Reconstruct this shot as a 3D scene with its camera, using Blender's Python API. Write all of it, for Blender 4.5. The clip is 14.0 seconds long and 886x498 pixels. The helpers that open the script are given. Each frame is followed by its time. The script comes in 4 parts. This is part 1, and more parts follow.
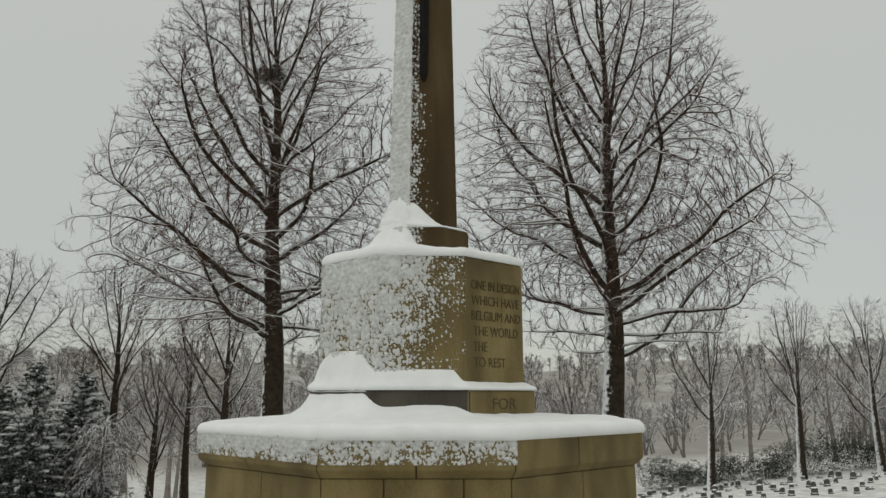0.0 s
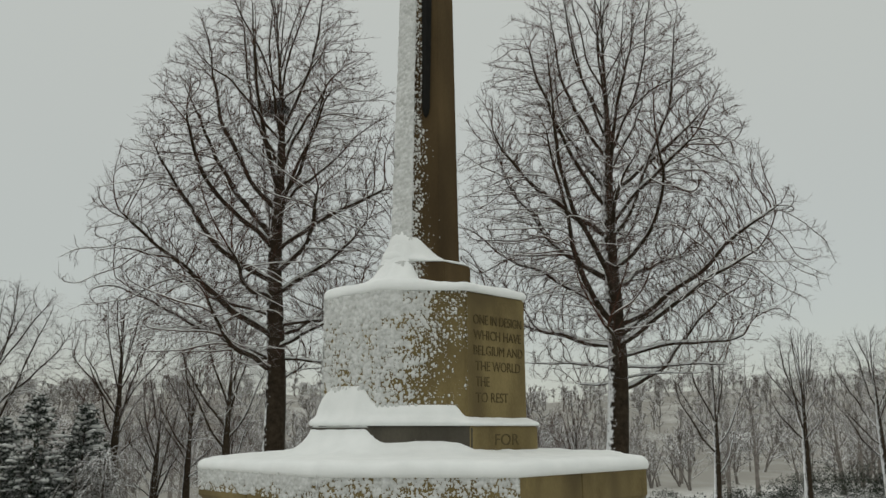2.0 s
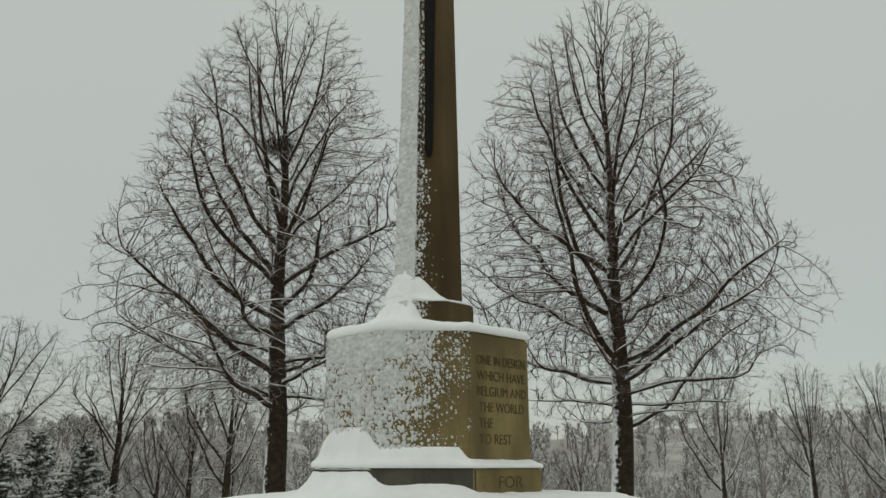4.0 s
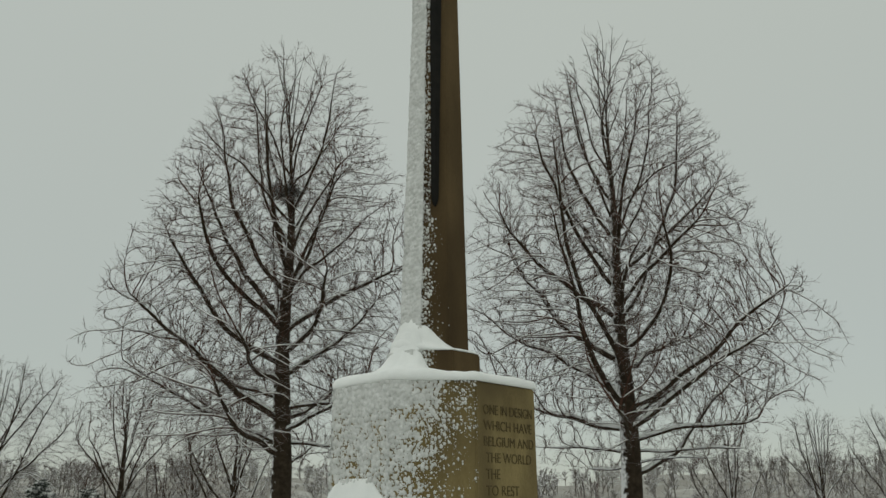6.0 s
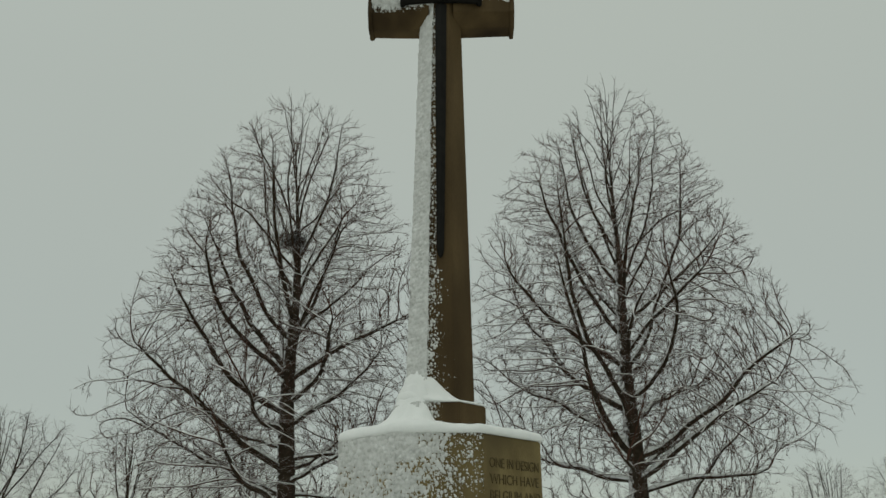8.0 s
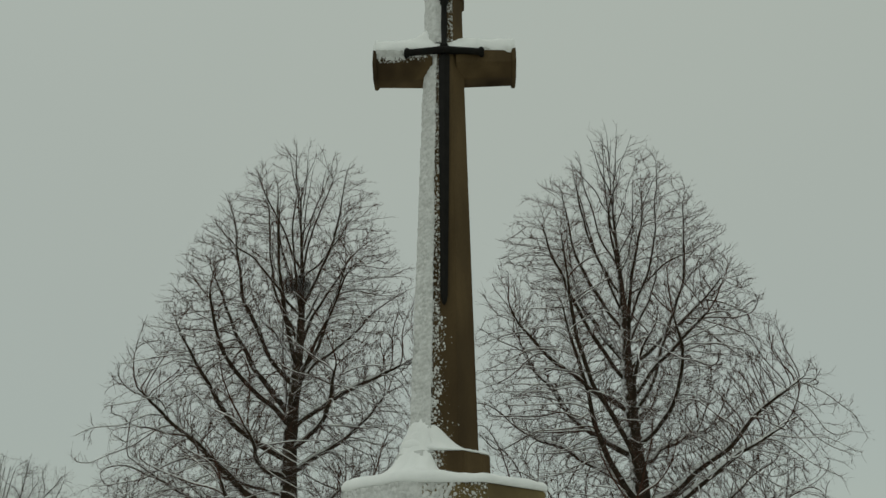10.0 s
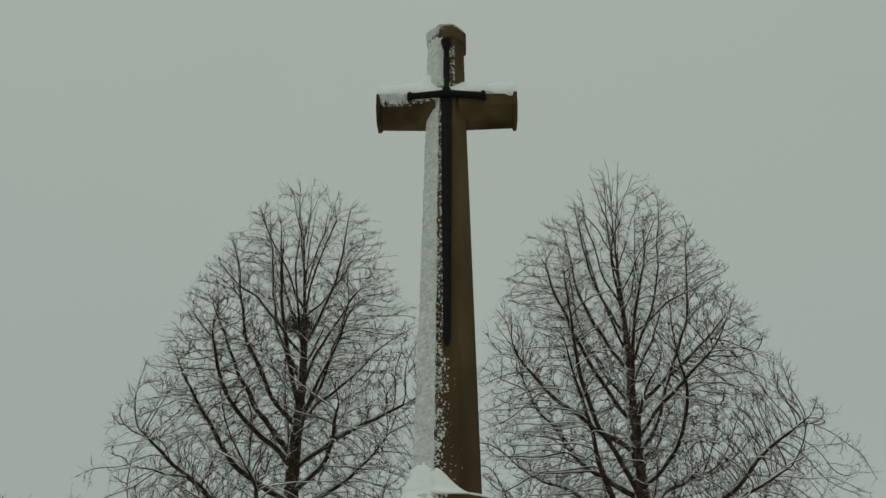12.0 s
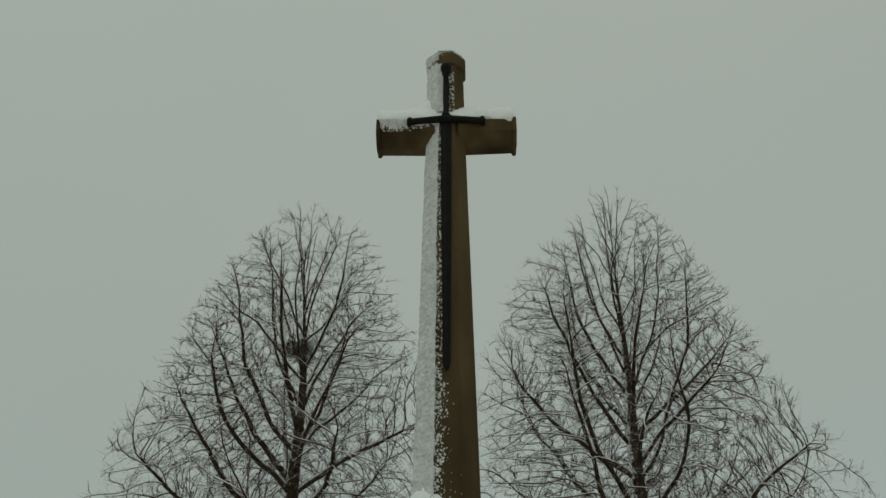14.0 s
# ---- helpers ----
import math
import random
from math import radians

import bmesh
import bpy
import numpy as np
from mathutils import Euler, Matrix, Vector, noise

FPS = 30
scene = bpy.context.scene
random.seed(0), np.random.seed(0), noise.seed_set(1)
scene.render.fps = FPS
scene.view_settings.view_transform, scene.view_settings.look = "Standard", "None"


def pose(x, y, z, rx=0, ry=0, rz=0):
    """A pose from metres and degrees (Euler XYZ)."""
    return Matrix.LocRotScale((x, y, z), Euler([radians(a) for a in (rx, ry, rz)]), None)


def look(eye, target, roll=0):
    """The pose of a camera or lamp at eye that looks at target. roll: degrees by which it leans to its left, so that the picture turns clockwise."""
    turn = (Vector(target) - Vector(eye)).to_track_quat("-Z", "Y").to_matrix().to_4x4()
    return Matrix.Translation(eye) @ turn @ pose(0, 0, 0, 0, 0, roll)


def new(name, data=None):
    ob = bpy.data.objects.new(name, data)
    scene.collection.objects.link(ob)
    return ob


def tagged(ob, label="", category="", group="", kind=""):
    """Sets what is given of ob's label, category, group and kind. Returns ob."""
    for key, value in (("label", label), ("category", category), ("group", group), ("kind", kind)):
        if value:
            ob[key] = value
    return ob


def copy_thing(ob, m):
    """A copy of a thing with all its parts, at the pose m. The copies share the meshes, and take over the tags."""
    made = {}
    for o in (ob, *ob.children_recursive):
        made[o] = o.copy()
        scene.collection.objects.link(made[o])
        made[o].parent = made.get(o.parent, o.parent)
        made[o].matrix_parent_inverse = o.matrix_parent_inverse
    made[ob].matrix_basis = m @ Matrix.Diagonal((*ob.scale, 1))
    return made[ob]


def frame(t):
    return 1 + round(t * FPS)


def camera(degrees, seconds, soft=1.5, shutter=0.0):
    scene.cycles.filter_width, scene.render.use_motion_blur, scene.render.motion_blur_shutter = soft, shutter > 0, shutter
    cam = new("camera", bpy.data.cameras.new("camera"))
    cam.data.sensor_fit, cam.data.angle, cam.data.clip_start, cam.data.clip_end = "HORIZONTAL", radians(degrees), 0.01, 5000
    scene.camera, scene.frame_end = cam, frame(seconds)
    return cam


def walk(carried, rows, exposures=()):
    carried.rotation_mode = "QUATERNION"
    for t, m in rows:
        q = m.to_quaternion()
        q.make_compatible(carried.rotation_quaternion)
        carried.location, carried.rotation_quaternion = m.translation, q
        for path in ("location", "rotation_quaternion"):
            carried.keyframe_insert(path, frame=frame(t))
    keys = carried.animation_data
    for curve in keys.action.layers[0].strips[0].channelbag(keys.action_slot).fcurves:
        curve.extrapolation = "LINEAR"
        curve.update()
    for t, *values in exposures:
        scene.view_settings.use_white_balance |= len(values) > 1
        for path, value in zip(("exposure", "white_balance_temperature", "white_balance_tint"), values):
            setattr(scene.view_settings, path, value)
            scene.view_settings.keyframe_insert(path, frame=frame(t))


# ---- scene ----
import collections

cam = camera(58.93, 14.0, 1.5)
# seconds, eye, yaw, pitch
ROWS = [
    (0.0, -0.000, 0.000, 1.600, -0.00, 10.57),
    (0.5, 0.000, -0.003, 1.613, 0.07, 11.08),
    (1.0, 0.004, -0.009, 1.624, 0.14, 11.63),
    (1.5, 0.010, -0.017, 1.630, 0.20, 12.23),
    (2.0, 0.010, -0.024, 1.636, 0.23, 12.78),
    (2.5, 0.011, -0.029, 1.641, 0.27, 13.35),
    (3.0, 0.012, -0.035, 1.654, 0.33, 13.92),
    (5.5, -0.006, -0.064, 1.707, 0.67, 17.77),
    (6.0, -0.001, -0.080, 1.720, 0.83, 18.51),
    (6.5, -0.004, -0.102, 1.728, 0.95, 19.32),
    (7.0, -0.005, -0.123, 1.731, 1.06, 20.18),
    (7.5, -0.004, -0.142, 1.736, 1.15, 21.08),
    (8.0, -0.003, -0.156, 1.740, 1.24, 21.96),
    (10.5, 0.005, -0.221, 1.764, 1.66, 25.81),
    (11.0, 0.007, -0.236, 1.770, 1.74, 26.45),
    (11.5, 0.003, -0.254, 1.776, 1.74, 27.13),
    (12.0, 0.005, -0.272, 1.777, 1.79, 27.86),
    (12.5, 0.009, -0.284, 1.776, 1.82, 28.50),
    (13.0, 0.010, -0.288, 1.772, 1.83, 29.01),
    (13.5, 0.011, -0.286, 1.767, 1.82, 29.37),
    (14.0, 0.012, -0.277, 1.766, 1.80, 29.68),
]
EXPOSURES = [(0.0, 0.02, 6570, 11), (3.0, -0.02, 6500, 8), (6.5, -0.12, 6500, 4), (8.0, -0.20, 6500, 2), (11.0, -0.37, 6500, 0), (14.0, -0.47, 6500, -1)]
walk(cam, [(t, pose(x, y, z, 90 + pitch, 0, yaw)) for t, x, y, z, yaw, pitch in ROWS], EXPOSURES)

# ---- sky and light ----
world = bpy.data.worlds.new("overcast_sky")
scene.world = world
world.use_nodes = True
wn, wl = world.node_tree.nodes, world.node_tree.links
wn.clear()
SUN_UP, SUN_TURN = 60.0, 225.0
w_out = wn.new("ShaderNodeOutputWorld")
w_sky = wn.new("ShaderNodeTexSky")
w_sky.sky_type, w_sky.sun_disc = "NISHITA", False
w_sky.sun_elevation, w_sky.sun_rotation = radians(SUN_UP), radians(SUN_TURN)
w_blue = wn.new("ShaderNodeBackground")
w_blue.inputs["Strength"].default_value = 0.02
w_grey = wn.new("ShaderNodeBackground")
w_grey.inputs["Strength"].default_value = 1.0
w_co = wn.new("ShaderNodeTexCoord")
w_sep = wn.new("ShaderNodeSeparateXYZ")
w_ramp = wn.new("ShaderNodeValToRGB")
w_ramp.color_ramp.elements[0].position, w_ramp.color_ramp.elements[0].color = 0.0, (0.415, 0.427, 0.385, 1)
w_ramp.color_ramp.elements[1].position, w_ramp.color_ramp.elements[1].color = 1.0, (1.0, 1.02, 0.93, 1)
w_mid = w_ramp.color_ramp.elements.new(0.75)
w_mid.color = (0.505, 0.519, 0.468, 1)
w_cloud = wn.new("ShaderNodeTexNoise")
w_cloud.inputs["Scale"].default_value, w_cloud.inputs["Detail"].default_value = 1.6, 3.0
w_mr = wn.new("ShaderNodeMapRange")
w_mr.inputs["To Min"].default_value, w_mr.inputs["To Max"].default_value = 0.95, 1.05
w_mul = wn.new("ShaderNodeVectorMath")
w_mul.operation = "SCALE"
w_add = wn.new("ShaderNodeAddShader")
wl.new(w_sky.outputs["Color"], w_blue.inputs["Color"])
wl.new(w_co.outputs["Generated"], w_sep.inputs[0])
wl.new(w_co.outputs["Generated"], w_cloud.inputs["Vector"])
wl.new(w_sep.outputs["Z"], w_ramp.inputs["Fac"])
wl.new(w_cloud.outputs["Fac"], w_mr.inputs["Value"])
wl.new(w_ramp.outputs["Color"], w_mul.inputs[0])
wl.new(w_mr.outputs["Result"], w_mul.inputs["Scale"])
wl.new(w_mul.outputs["Vector"], w_grey.inputs["Color"])
wl.new(w_blue.outputs[0], w_add.inputs[0])
wl.new(w_grey.outputs[0], w_add.inputs[1])
wl.new(w_add.outputs[0], w_out.inputs["Surface"])

sun_data = bpy.data.lights.new("sun", "SUN")
sun_data.energy, sun_data.angle, sun_data.color = 0.3, radians(25), (1.0, 0.97, 0.93)
sun = new("sun", sun_data)
sun.matrix_world = look((-8, 0, 22), (0, 8, 2))


# ---- materials ----
def surface(name, low, high, scale=6.0, rough=0.8, bump=0.2, grain=60.0, big=0.7, snow=0.0, edge=0.45, stretch=(1, 1, 1), dark=None, metal=0.0, depth=0.01, windward=0.0, spec=0.35):
    """A worn surface: two colours mixed by coarse and fine noise, with relief. snow: how much lies on upward sides."""
    m = bpy.data.materials.new(name)
    m.use_nodes = True
    nt, ln = m.node_tree.nodes, m.node_tree.links
    bsdf = nt["Principled BSDF"]
    geo = nt.new("ShaderNodeNewGeometry")
    mp = nt.new("ShaderNodeMapping")
    mp.inputs["Scale"].default_value = stretch
    ln.new(geo.outputs["Position"], mp.inputs["Vector"])
    n1, n2, n3 = (nt.new("ShaderNodeTexNoise") for _ in range(3))
    for n, sc, det in ((n1, scale, 5.0), (n2, grain, 3.0), (n3, big, 3.0)):
        n.inputs["Scale"].default_value, n.inputs["Detail"].default_value = sc, det
        ln.new(mp.outputs["Vector"], n.inputs["Vector"])
    add = nt.new("ShaderNodeMath")
    add.operation = "MULTIPLY_ADD"
    add.inputs[1].default_value = 0.35
    ln.new(n2.outputs["Fac"], add.inputs[0])
    ln.new(n1.outputs["Fac"], add.inputs[2])
    mr = nt.new("ShaderNodeMapRange")
    mr.inputs["From Min"].default_value, mr.inputs["From Max"].default_value = 0.45, 0.9
    ln.new(add.outputs[0], mr.inputs["Value"])
    mix = nt.new("ShaderNodeMix")
    mix.data_type = "RGBA"
    mix.inputs["A"].default_value, mix.inputs["B"].default_value = (*low, 1), (*high, 1)
    ln.new(mr.outputs["Result"], mix.inputs["Factor"])
    colour = mix.outputs["Result"]
    if dark:
        st = nt.new("ShaderNodeMapRange")
        st.inputs["From Min"].default_value, st.inputs["From Max"].default_value = 0.48, 0.66
        ln.new(n3.outputs["Fac"], st.inputs["Value"])
        mx = nt.new("ShaderNodeMix")
        mx.data_type = "RGBA"
        mx.inputs["B"].default_value = (*dark, 1)
        ln.new(st.outputs["Result"], mx.inputs["Factor"])
        ln.new(colour, mx.inputs["A"])
        colour = mx.outputs["Result"]
    bsdf.inputs["Roughness"].default_value = rough
    bsdf.inputs["Metallic"].default_value = metal
    bsdf.inputs["Specular IOR Level"].default_value = spec
    if snow:
        sep = nt.new("ShaderNodeSeparateXYZ")
        ln.new(geo.outputs["Normal"], sep.inputs[0])
        ns = nt.new("ShaderNodeMath")
        ns.operation = "MULTIPLY_ADD"
        ns.inputs[1].default_value = 0.9
        ln.new(n1.outputs["Fac"], ns.inputs[0])
        wind = nt.new("ShaderNodeMath")
        wind.operation = "MULTIPLY_ADD"
        wind.inputs[1].default_value = -windward
        ln.new(sep.outputs["X"], wind.inputs[0])
        ln.new(sep.outputs["Z"], wind.inputs[2])
        ln.new(wind.outputs[0], ns.inputs[2])
        sr = nt.new("ShaderNodeMapRange")
        sr.inputs["From Min"].default_value, sr.inputs["From Max"].default_value = edge + 0.45, edge + 0.6
        sr.inputs["To Max"].default_value = snow
        ln.new(ns.outputs[0], sr.inputs["Value"])
        mx = nt.new("ShaderNodeMix")
        mx.data_type = "RGBA"
        mx.inputs["B"].default_value = (0.86, 0.87, 0.88, 1)
        ln.new(sr.outputs["Result"], mx.inputs["Factor"])
        ln.new(colour, mx.inputs["A"])
        colour = mx.outputs["Result"]
    ln.new(colour, bsdf.inputs["Base Color"])
    if bump:
        bp = nt.new("ShaderNodeBump")
        bp.inputs["Strength"].default_value, bp.inputs["Distance"].default_value = bump, depth
        ln.new(add.outputs[0], bp.inputs["Height"])
        ln.new(bp.outputs["Normal"], bsdf.inputs["Normal"])
    return m


SNOW = surface("snow", (0.79, 0.805, 0.79), (0.87, 0.88, 0.865), 5.0, 0.75, 0.35, 70.0)
CRUST = surface("icy_snow", (0.48, 0.485, 0.465), (0.70, 0.705, 0.69), 14.0, 0.6, 0.4, 90.0)
GROUND_SNOW = surface("ground_snow", (0.42, 0.405, 0.37), (0.82, 0.82, 0.81), 1.1, 0.8, 0.5, 9.0, depth=0.05)
STONE = surface("sandstone", (0.118, 0.085, 0.030), (0.265, 0.203, 0.084), 3.0, 0.78, 0.25, 90.0, 1.3, dark=(0.100, 0.072, 0.028), stretch=(1, 1, 0.4))
WET_STONE = surface("wet_sandstone", (0.064, 0.043, 0.019), (0.118, 0.080, 0.037), 3.0, 0.75, 0.2, 90.0, 1.1, stretch=(1, 1, 0.25), dark=(0.030, 0.019, 0.009), spec=0.12)
GREY_STONE = surface("dark_grey_sandstone", (0.050, 0.044, 0.033), (0.105, 0.094, 0.072), 4.0, 0.7, 0.2, 80.0, 1.3, dark=(0.036, 0.032, 0.026), stretch=(1, 1, 0.5), spec=0.2)
MORTAR = surface("mortar", (0.05, 0.04, 0.025), (0.09, 0.07, 0.04), 8.0, 0.9)
LETTER = surface("cut_letter", (0.058, 0.042, 0.016), (0.115, 0.086, 0.036), 20.0, 0.9, 0.0)
BRONZE = surface("dark_bronze", (0.005, 0.005, 0.004), (0.013, 0.012, 0.010), 9.0, 0.7, 0.15, 60.0, spec=0.12)
BARK = surface("bark", (0.020, 0.014, 0.009), (0.058, 0.043, 0.028), 7.0, 0.9, 0.6, 30.0, snow=0.95, edge=0.33, depth=0.03, windward=0.50, spec=0.15)
TWIG = surface("twig_bark", (0.044, 0.022, 0.015), (0.098, 0.050, 0.034), 3.0, 0.85, 0.0, 20.0, snow=0.55, edge=0.62, spec=0.1)
MID_TWIG = surface("snowy_twig_bark", (0.055, 0.040, 0.032), (0.12, 0.092, 0.076), 2.0, 0.9, 0.0, 10.0, snow=0.7, edge=0.50, spec=0.1)
# bark of far trees: distance haze is put into this pale colour, snow on top
FAR_TWIG = surface("hazed_twig_bark", (0.15, 0.13, 0.115), (0.30, 0.27, 0.245), 1.0, 0.9, 0.0, 6.0, snow=0.9, edge=0.4)
FROST = surface("frosted_shoots", (0.10, 0.085, 0.07), (0.22, 0.195, 0.17), 2.0, 0.9, 0.0, 10.0, snow=0.9, edge=0.30, spec=0.1)
NEEDLE = surface("snowy_needles", (0.014, 0.022, 0.014), (0.036, 0.044, 0.030), 2.6, 0.8, 0.0, 20.0, snow=0.5, edge=0.66)
SHRUB = surface("evergreen_leaves", (0.016, 0.024, 0.015), (0.045, 0.052, 0.034), 6.0, 0.8, 0.0, 20.0, snow=0.36, edge=0.76)
GRAVE = surface("weathered_gravestone", (0.045, 0.042, 0.040), (0.12, 0.11, 0.10), 5.0, 0.75, 0.2, snow=0.95, edge=0.5)
RENDERED = surface("rendered_wall", (0.36, 0.36, 0.35), (0.5, 0.5, 0.48), 2.0, 0.85, 0.1)
PANE = surface("dark_pane", (0.02, 0.022, 0.025), (0.035, 0.037, 0.04), 2.0, 0.15, 0.0)
NEST = surface("nest_sticks", (0.018, 0.014, 0.010), (0.045, 0.034, 0.024), 12.0, 0.95, 0.0, snow=0.5, edge=0.7)


# ---- mesh helpers ----
def raw_mesh(name, verts, faces, mat, smooth=True):
    """A mesh from numpy arrays of vertices and of faces with equal corner counts."""
    verts, faces = np.asarray(verts, np.float32).reshape(-1, 3), np.asarray(faces, np.int32)
    me = bpy.data.meshes.new(name)
    n, c = faces.shape
    me.vertices.add(len(verts))
    me.vertices.foreach_set("co", verts.ravel())
    me.loops.add(n * c)
    me.loops.foreach_set("vertex_index", faces.ravel())
    me.polygons.add(n)
    me.polygons.foreach_set("loop_start", np.arange(0, n * c, c, dtype=np.int32))
    me.polygons.foreach_set("use_smooth", np.full(n, smooth))
    me.update(calc_edges=True)
    me.materials.append(mat)
    return me


def place(name, me, parent=None, label=""):
    ob = new(name, me)
    if parent:
        ob.parent = parent
    return tagged(ob, label)


def part(name, bm, mat, parent=None, label="", smooth=False):
    """Links a bmesh as one mesh object under a thing or a part."""
    me = bpy.data.meshes.new(name)
    bmesh.ops.recalc_face_normals(bm, faces=bm.faces)
    bm.to_mesh(me)
    bm.free()
    me.materials.append(mat)
    if smooth:
        me.polygons.foreach_set("use_smooth", np.full(len(me.polygons), True))
    return place(name, me, parent, label)


def thing(name, x, y, z, label, category, group="", kind=""):
    ob = new(name)
    ob.location = (x, y, z)
    return tagged(ob, label, category, group, kind)


def lattice(ix, iy, seed):
    h = np.sin(ix * 127.1 + iy * 311.7 + seed * 74.7) * 43758.5453
    return h - np.floor(h)


def value_noise(x, y, seed=0, octaves=3):
    """Smooth noise from 0 to 1 on arrays."""
    total, weight, out = 0.0, 1.0, 0.0
    for o in range(octaves):
        fx, fy = np.floor(x), np.floor(y)
        u, v = x - fx, y - fy
        u, v = u * u * (3 - 2 * u), v * v * (3 - 2 * v)
        a = lattice(fx, fy, seed + o) * (1 - u) + lattice(fx + 1, fy, seed + o) * u
        b = lattice(fx, fy + 1, seed + o) * (1 - u) + lattice(fx + 1, fy + 1, seed + o) * u
        out = out + weight * (a * (1 - v) + b * v)
        total, weight, x, y = total + weight, weight * 0.5, x * 2.03 + 5.1, y * 2.03 + 1.7
    return out / total


def smooth01(x):
    x = np.clip(x, 0, 1)
    return x * x * (3 - 2 * x)


def grid_faces(nu, nv, wrap=False):
    i, j = np.meshgrid(np.arange(nu if wrap else nu - 1), np.arange(nv - 1), indexing="ij")
    k = (i + 1) % nu
    return np.stack([i * nv + j, k * nv + j, k * nv + j + 1, i * nv + j + 1], -1).reshape(-1, 4)


# ---- ground ----
def ground_height(x, y):
    x, y = np.asarray(x, float), np.asarray(y, float)
    z = -0.1287 * np.clip(y - 10, 0, 75) - 0.02 * np.clip(y - 85, 0, 105)
    far = smooth01((y - 190) / 600)
    z = z + far * (20 + 44 * value_noise(x / 170 + 9.3, y / 500, 3, 3))
    z = z + smooth01((-y - 30) / 300) * 4 + smooth01((np.abs(x) - 60) / 500) * 8
    z = z + 0.087 * np.clip(x - 8, 0, 50) * smooth01((y - 45) / 40) * (1 - smooth01((y - 95) / 120))
    return z + 0.10 * (value_noise(x / 3.0, y / 3.0, 5) - 0.5) * smooth01((np.hypot(x, y - 8) - 3) / 4)


def spaced(n, reach, curl):
    u = np.linspace(-1, 1, n)
    return np.sinh(u * curl) / np.sinh(curl) * reach


gx, gy = np.meshgrid(spaced(220, 2600, 6.0), spaced(260, 2600, 6.0) + 25, indexing="ij")
gv = np.stack([gx, gy, ground_height(gx, gy)], -1)
gm, gl = GROUND_SNOW.node_tree.nodes, GROUND_SNOW.node_tree.links
g_pos, g_sep = gm.new("ShaderNodeNewGeometry"), gm.new("ShaderNodeSeparateXYZ")
gl.new(g_pos.outputs["Position"], g_sep.inputs[0])
g_noise = gm.new("ShaderNodeTexNoise")
g_noise.inputs["Scale"].default_value, g_noise.inputs["Detail"].default_value = 0.035, 9.0
gl.new(g_pos.outputs["Position"], g_noise.inputs["Vector"])
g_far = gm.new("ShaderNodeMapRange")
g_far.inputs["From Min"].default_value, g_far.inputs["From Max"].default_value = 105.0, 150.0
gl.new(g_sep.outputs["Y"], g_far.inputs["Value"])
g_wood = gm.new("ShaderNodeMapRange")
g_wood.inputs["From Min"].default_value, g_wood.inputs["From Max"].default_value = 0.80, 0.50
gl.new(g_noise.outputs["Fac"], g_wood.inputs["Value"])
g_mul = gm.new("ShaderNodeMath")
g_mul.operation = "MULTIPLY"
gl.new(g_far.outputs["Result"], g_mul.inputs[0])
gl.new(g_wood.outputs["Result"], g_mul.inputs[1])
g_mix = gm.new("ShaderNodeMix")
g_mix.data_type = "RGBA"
g_mix.inputs["B"].default_value = (0.30, 0.285, 0.255, 1)   # far woodland, its grey paled to put haze into the colour
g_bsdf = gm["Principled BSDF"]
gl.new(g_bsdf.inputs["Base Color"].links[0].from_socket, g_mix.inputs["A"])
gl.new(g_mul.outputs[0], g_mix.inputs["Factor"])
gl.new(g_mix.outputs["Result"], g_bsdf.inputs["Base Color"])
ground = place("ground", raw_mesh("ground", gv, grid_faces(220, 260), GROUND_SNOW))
tagged(ground, "snow-covered cemetery ground falling away into a valley", "ground", kind="structure")

# ---- memorial cross ----
CX, CY = -0.20, 8.0


def oct_points(a, k):
    return [(k * a, -a), (a, -k * a), (a, k * a), (k * a, a), (-k * a, a), (-a, k * a), (-a, -k * a), (-k * a, -a)]


def oct_radius(phi, a, k):
    c, s = np.abs(np.cos(phi)) + 1e-9, np.abs(np.sin(phi)) + 1e-9
    return np.minimum(np.minimum(a / c, a / s), a * (1 + k) / (c + s))


def oct_prism(levels, k, bevel=0.012, axis="z", depth_scale=1.0):
    """A solid of octagonal section through levels (offset along the axis, half width)."""
    bm = bmesh.new()
    rings = []
    for z, a in levels:
        ring = []
        for x, y in oct_points(a, k):
            ring.append(bm.verts.new((x, y * depth_scale, z) if axis == "z" else (z, y * depth_scale, x)))
        rings.append(ring)
    for r0, r1 in zip(rings, rings[1:]):
        for i in range(8):
            bm.faces.new((r0[i], r0[(i + 1) % 8], r1[(i + 1) % 8], r1[i]))
    bm.faces.new(rings[0][::-1])
    bm.faces.new(rings[-1])
    if bevel:
        bmesh.ops.bevel(bm, geom=bm.edges[:], offset=bevel, segments=2, affect="EDGES", clamp_overlap=True)
    return bm


cross = thing("memorial_cross", CX, CY, 0, "tall snow-plastered sandstone memorial cross with a bronze sword", "monument")
P_A, P_K, P_TOP = 2.0, 0.37, 1.27     # platform
S_A, S_TOP = 1.07, 1.645              # step
D_A, D_K, D_TOP = 0.975, 0.40, 2.85   # pedestal
B_A, B_TOP = 0.46, 3.23               # base block
SH0, SH1, ARM_Z, ARM_B = 0.345, 0.243, 8.20, 0.25

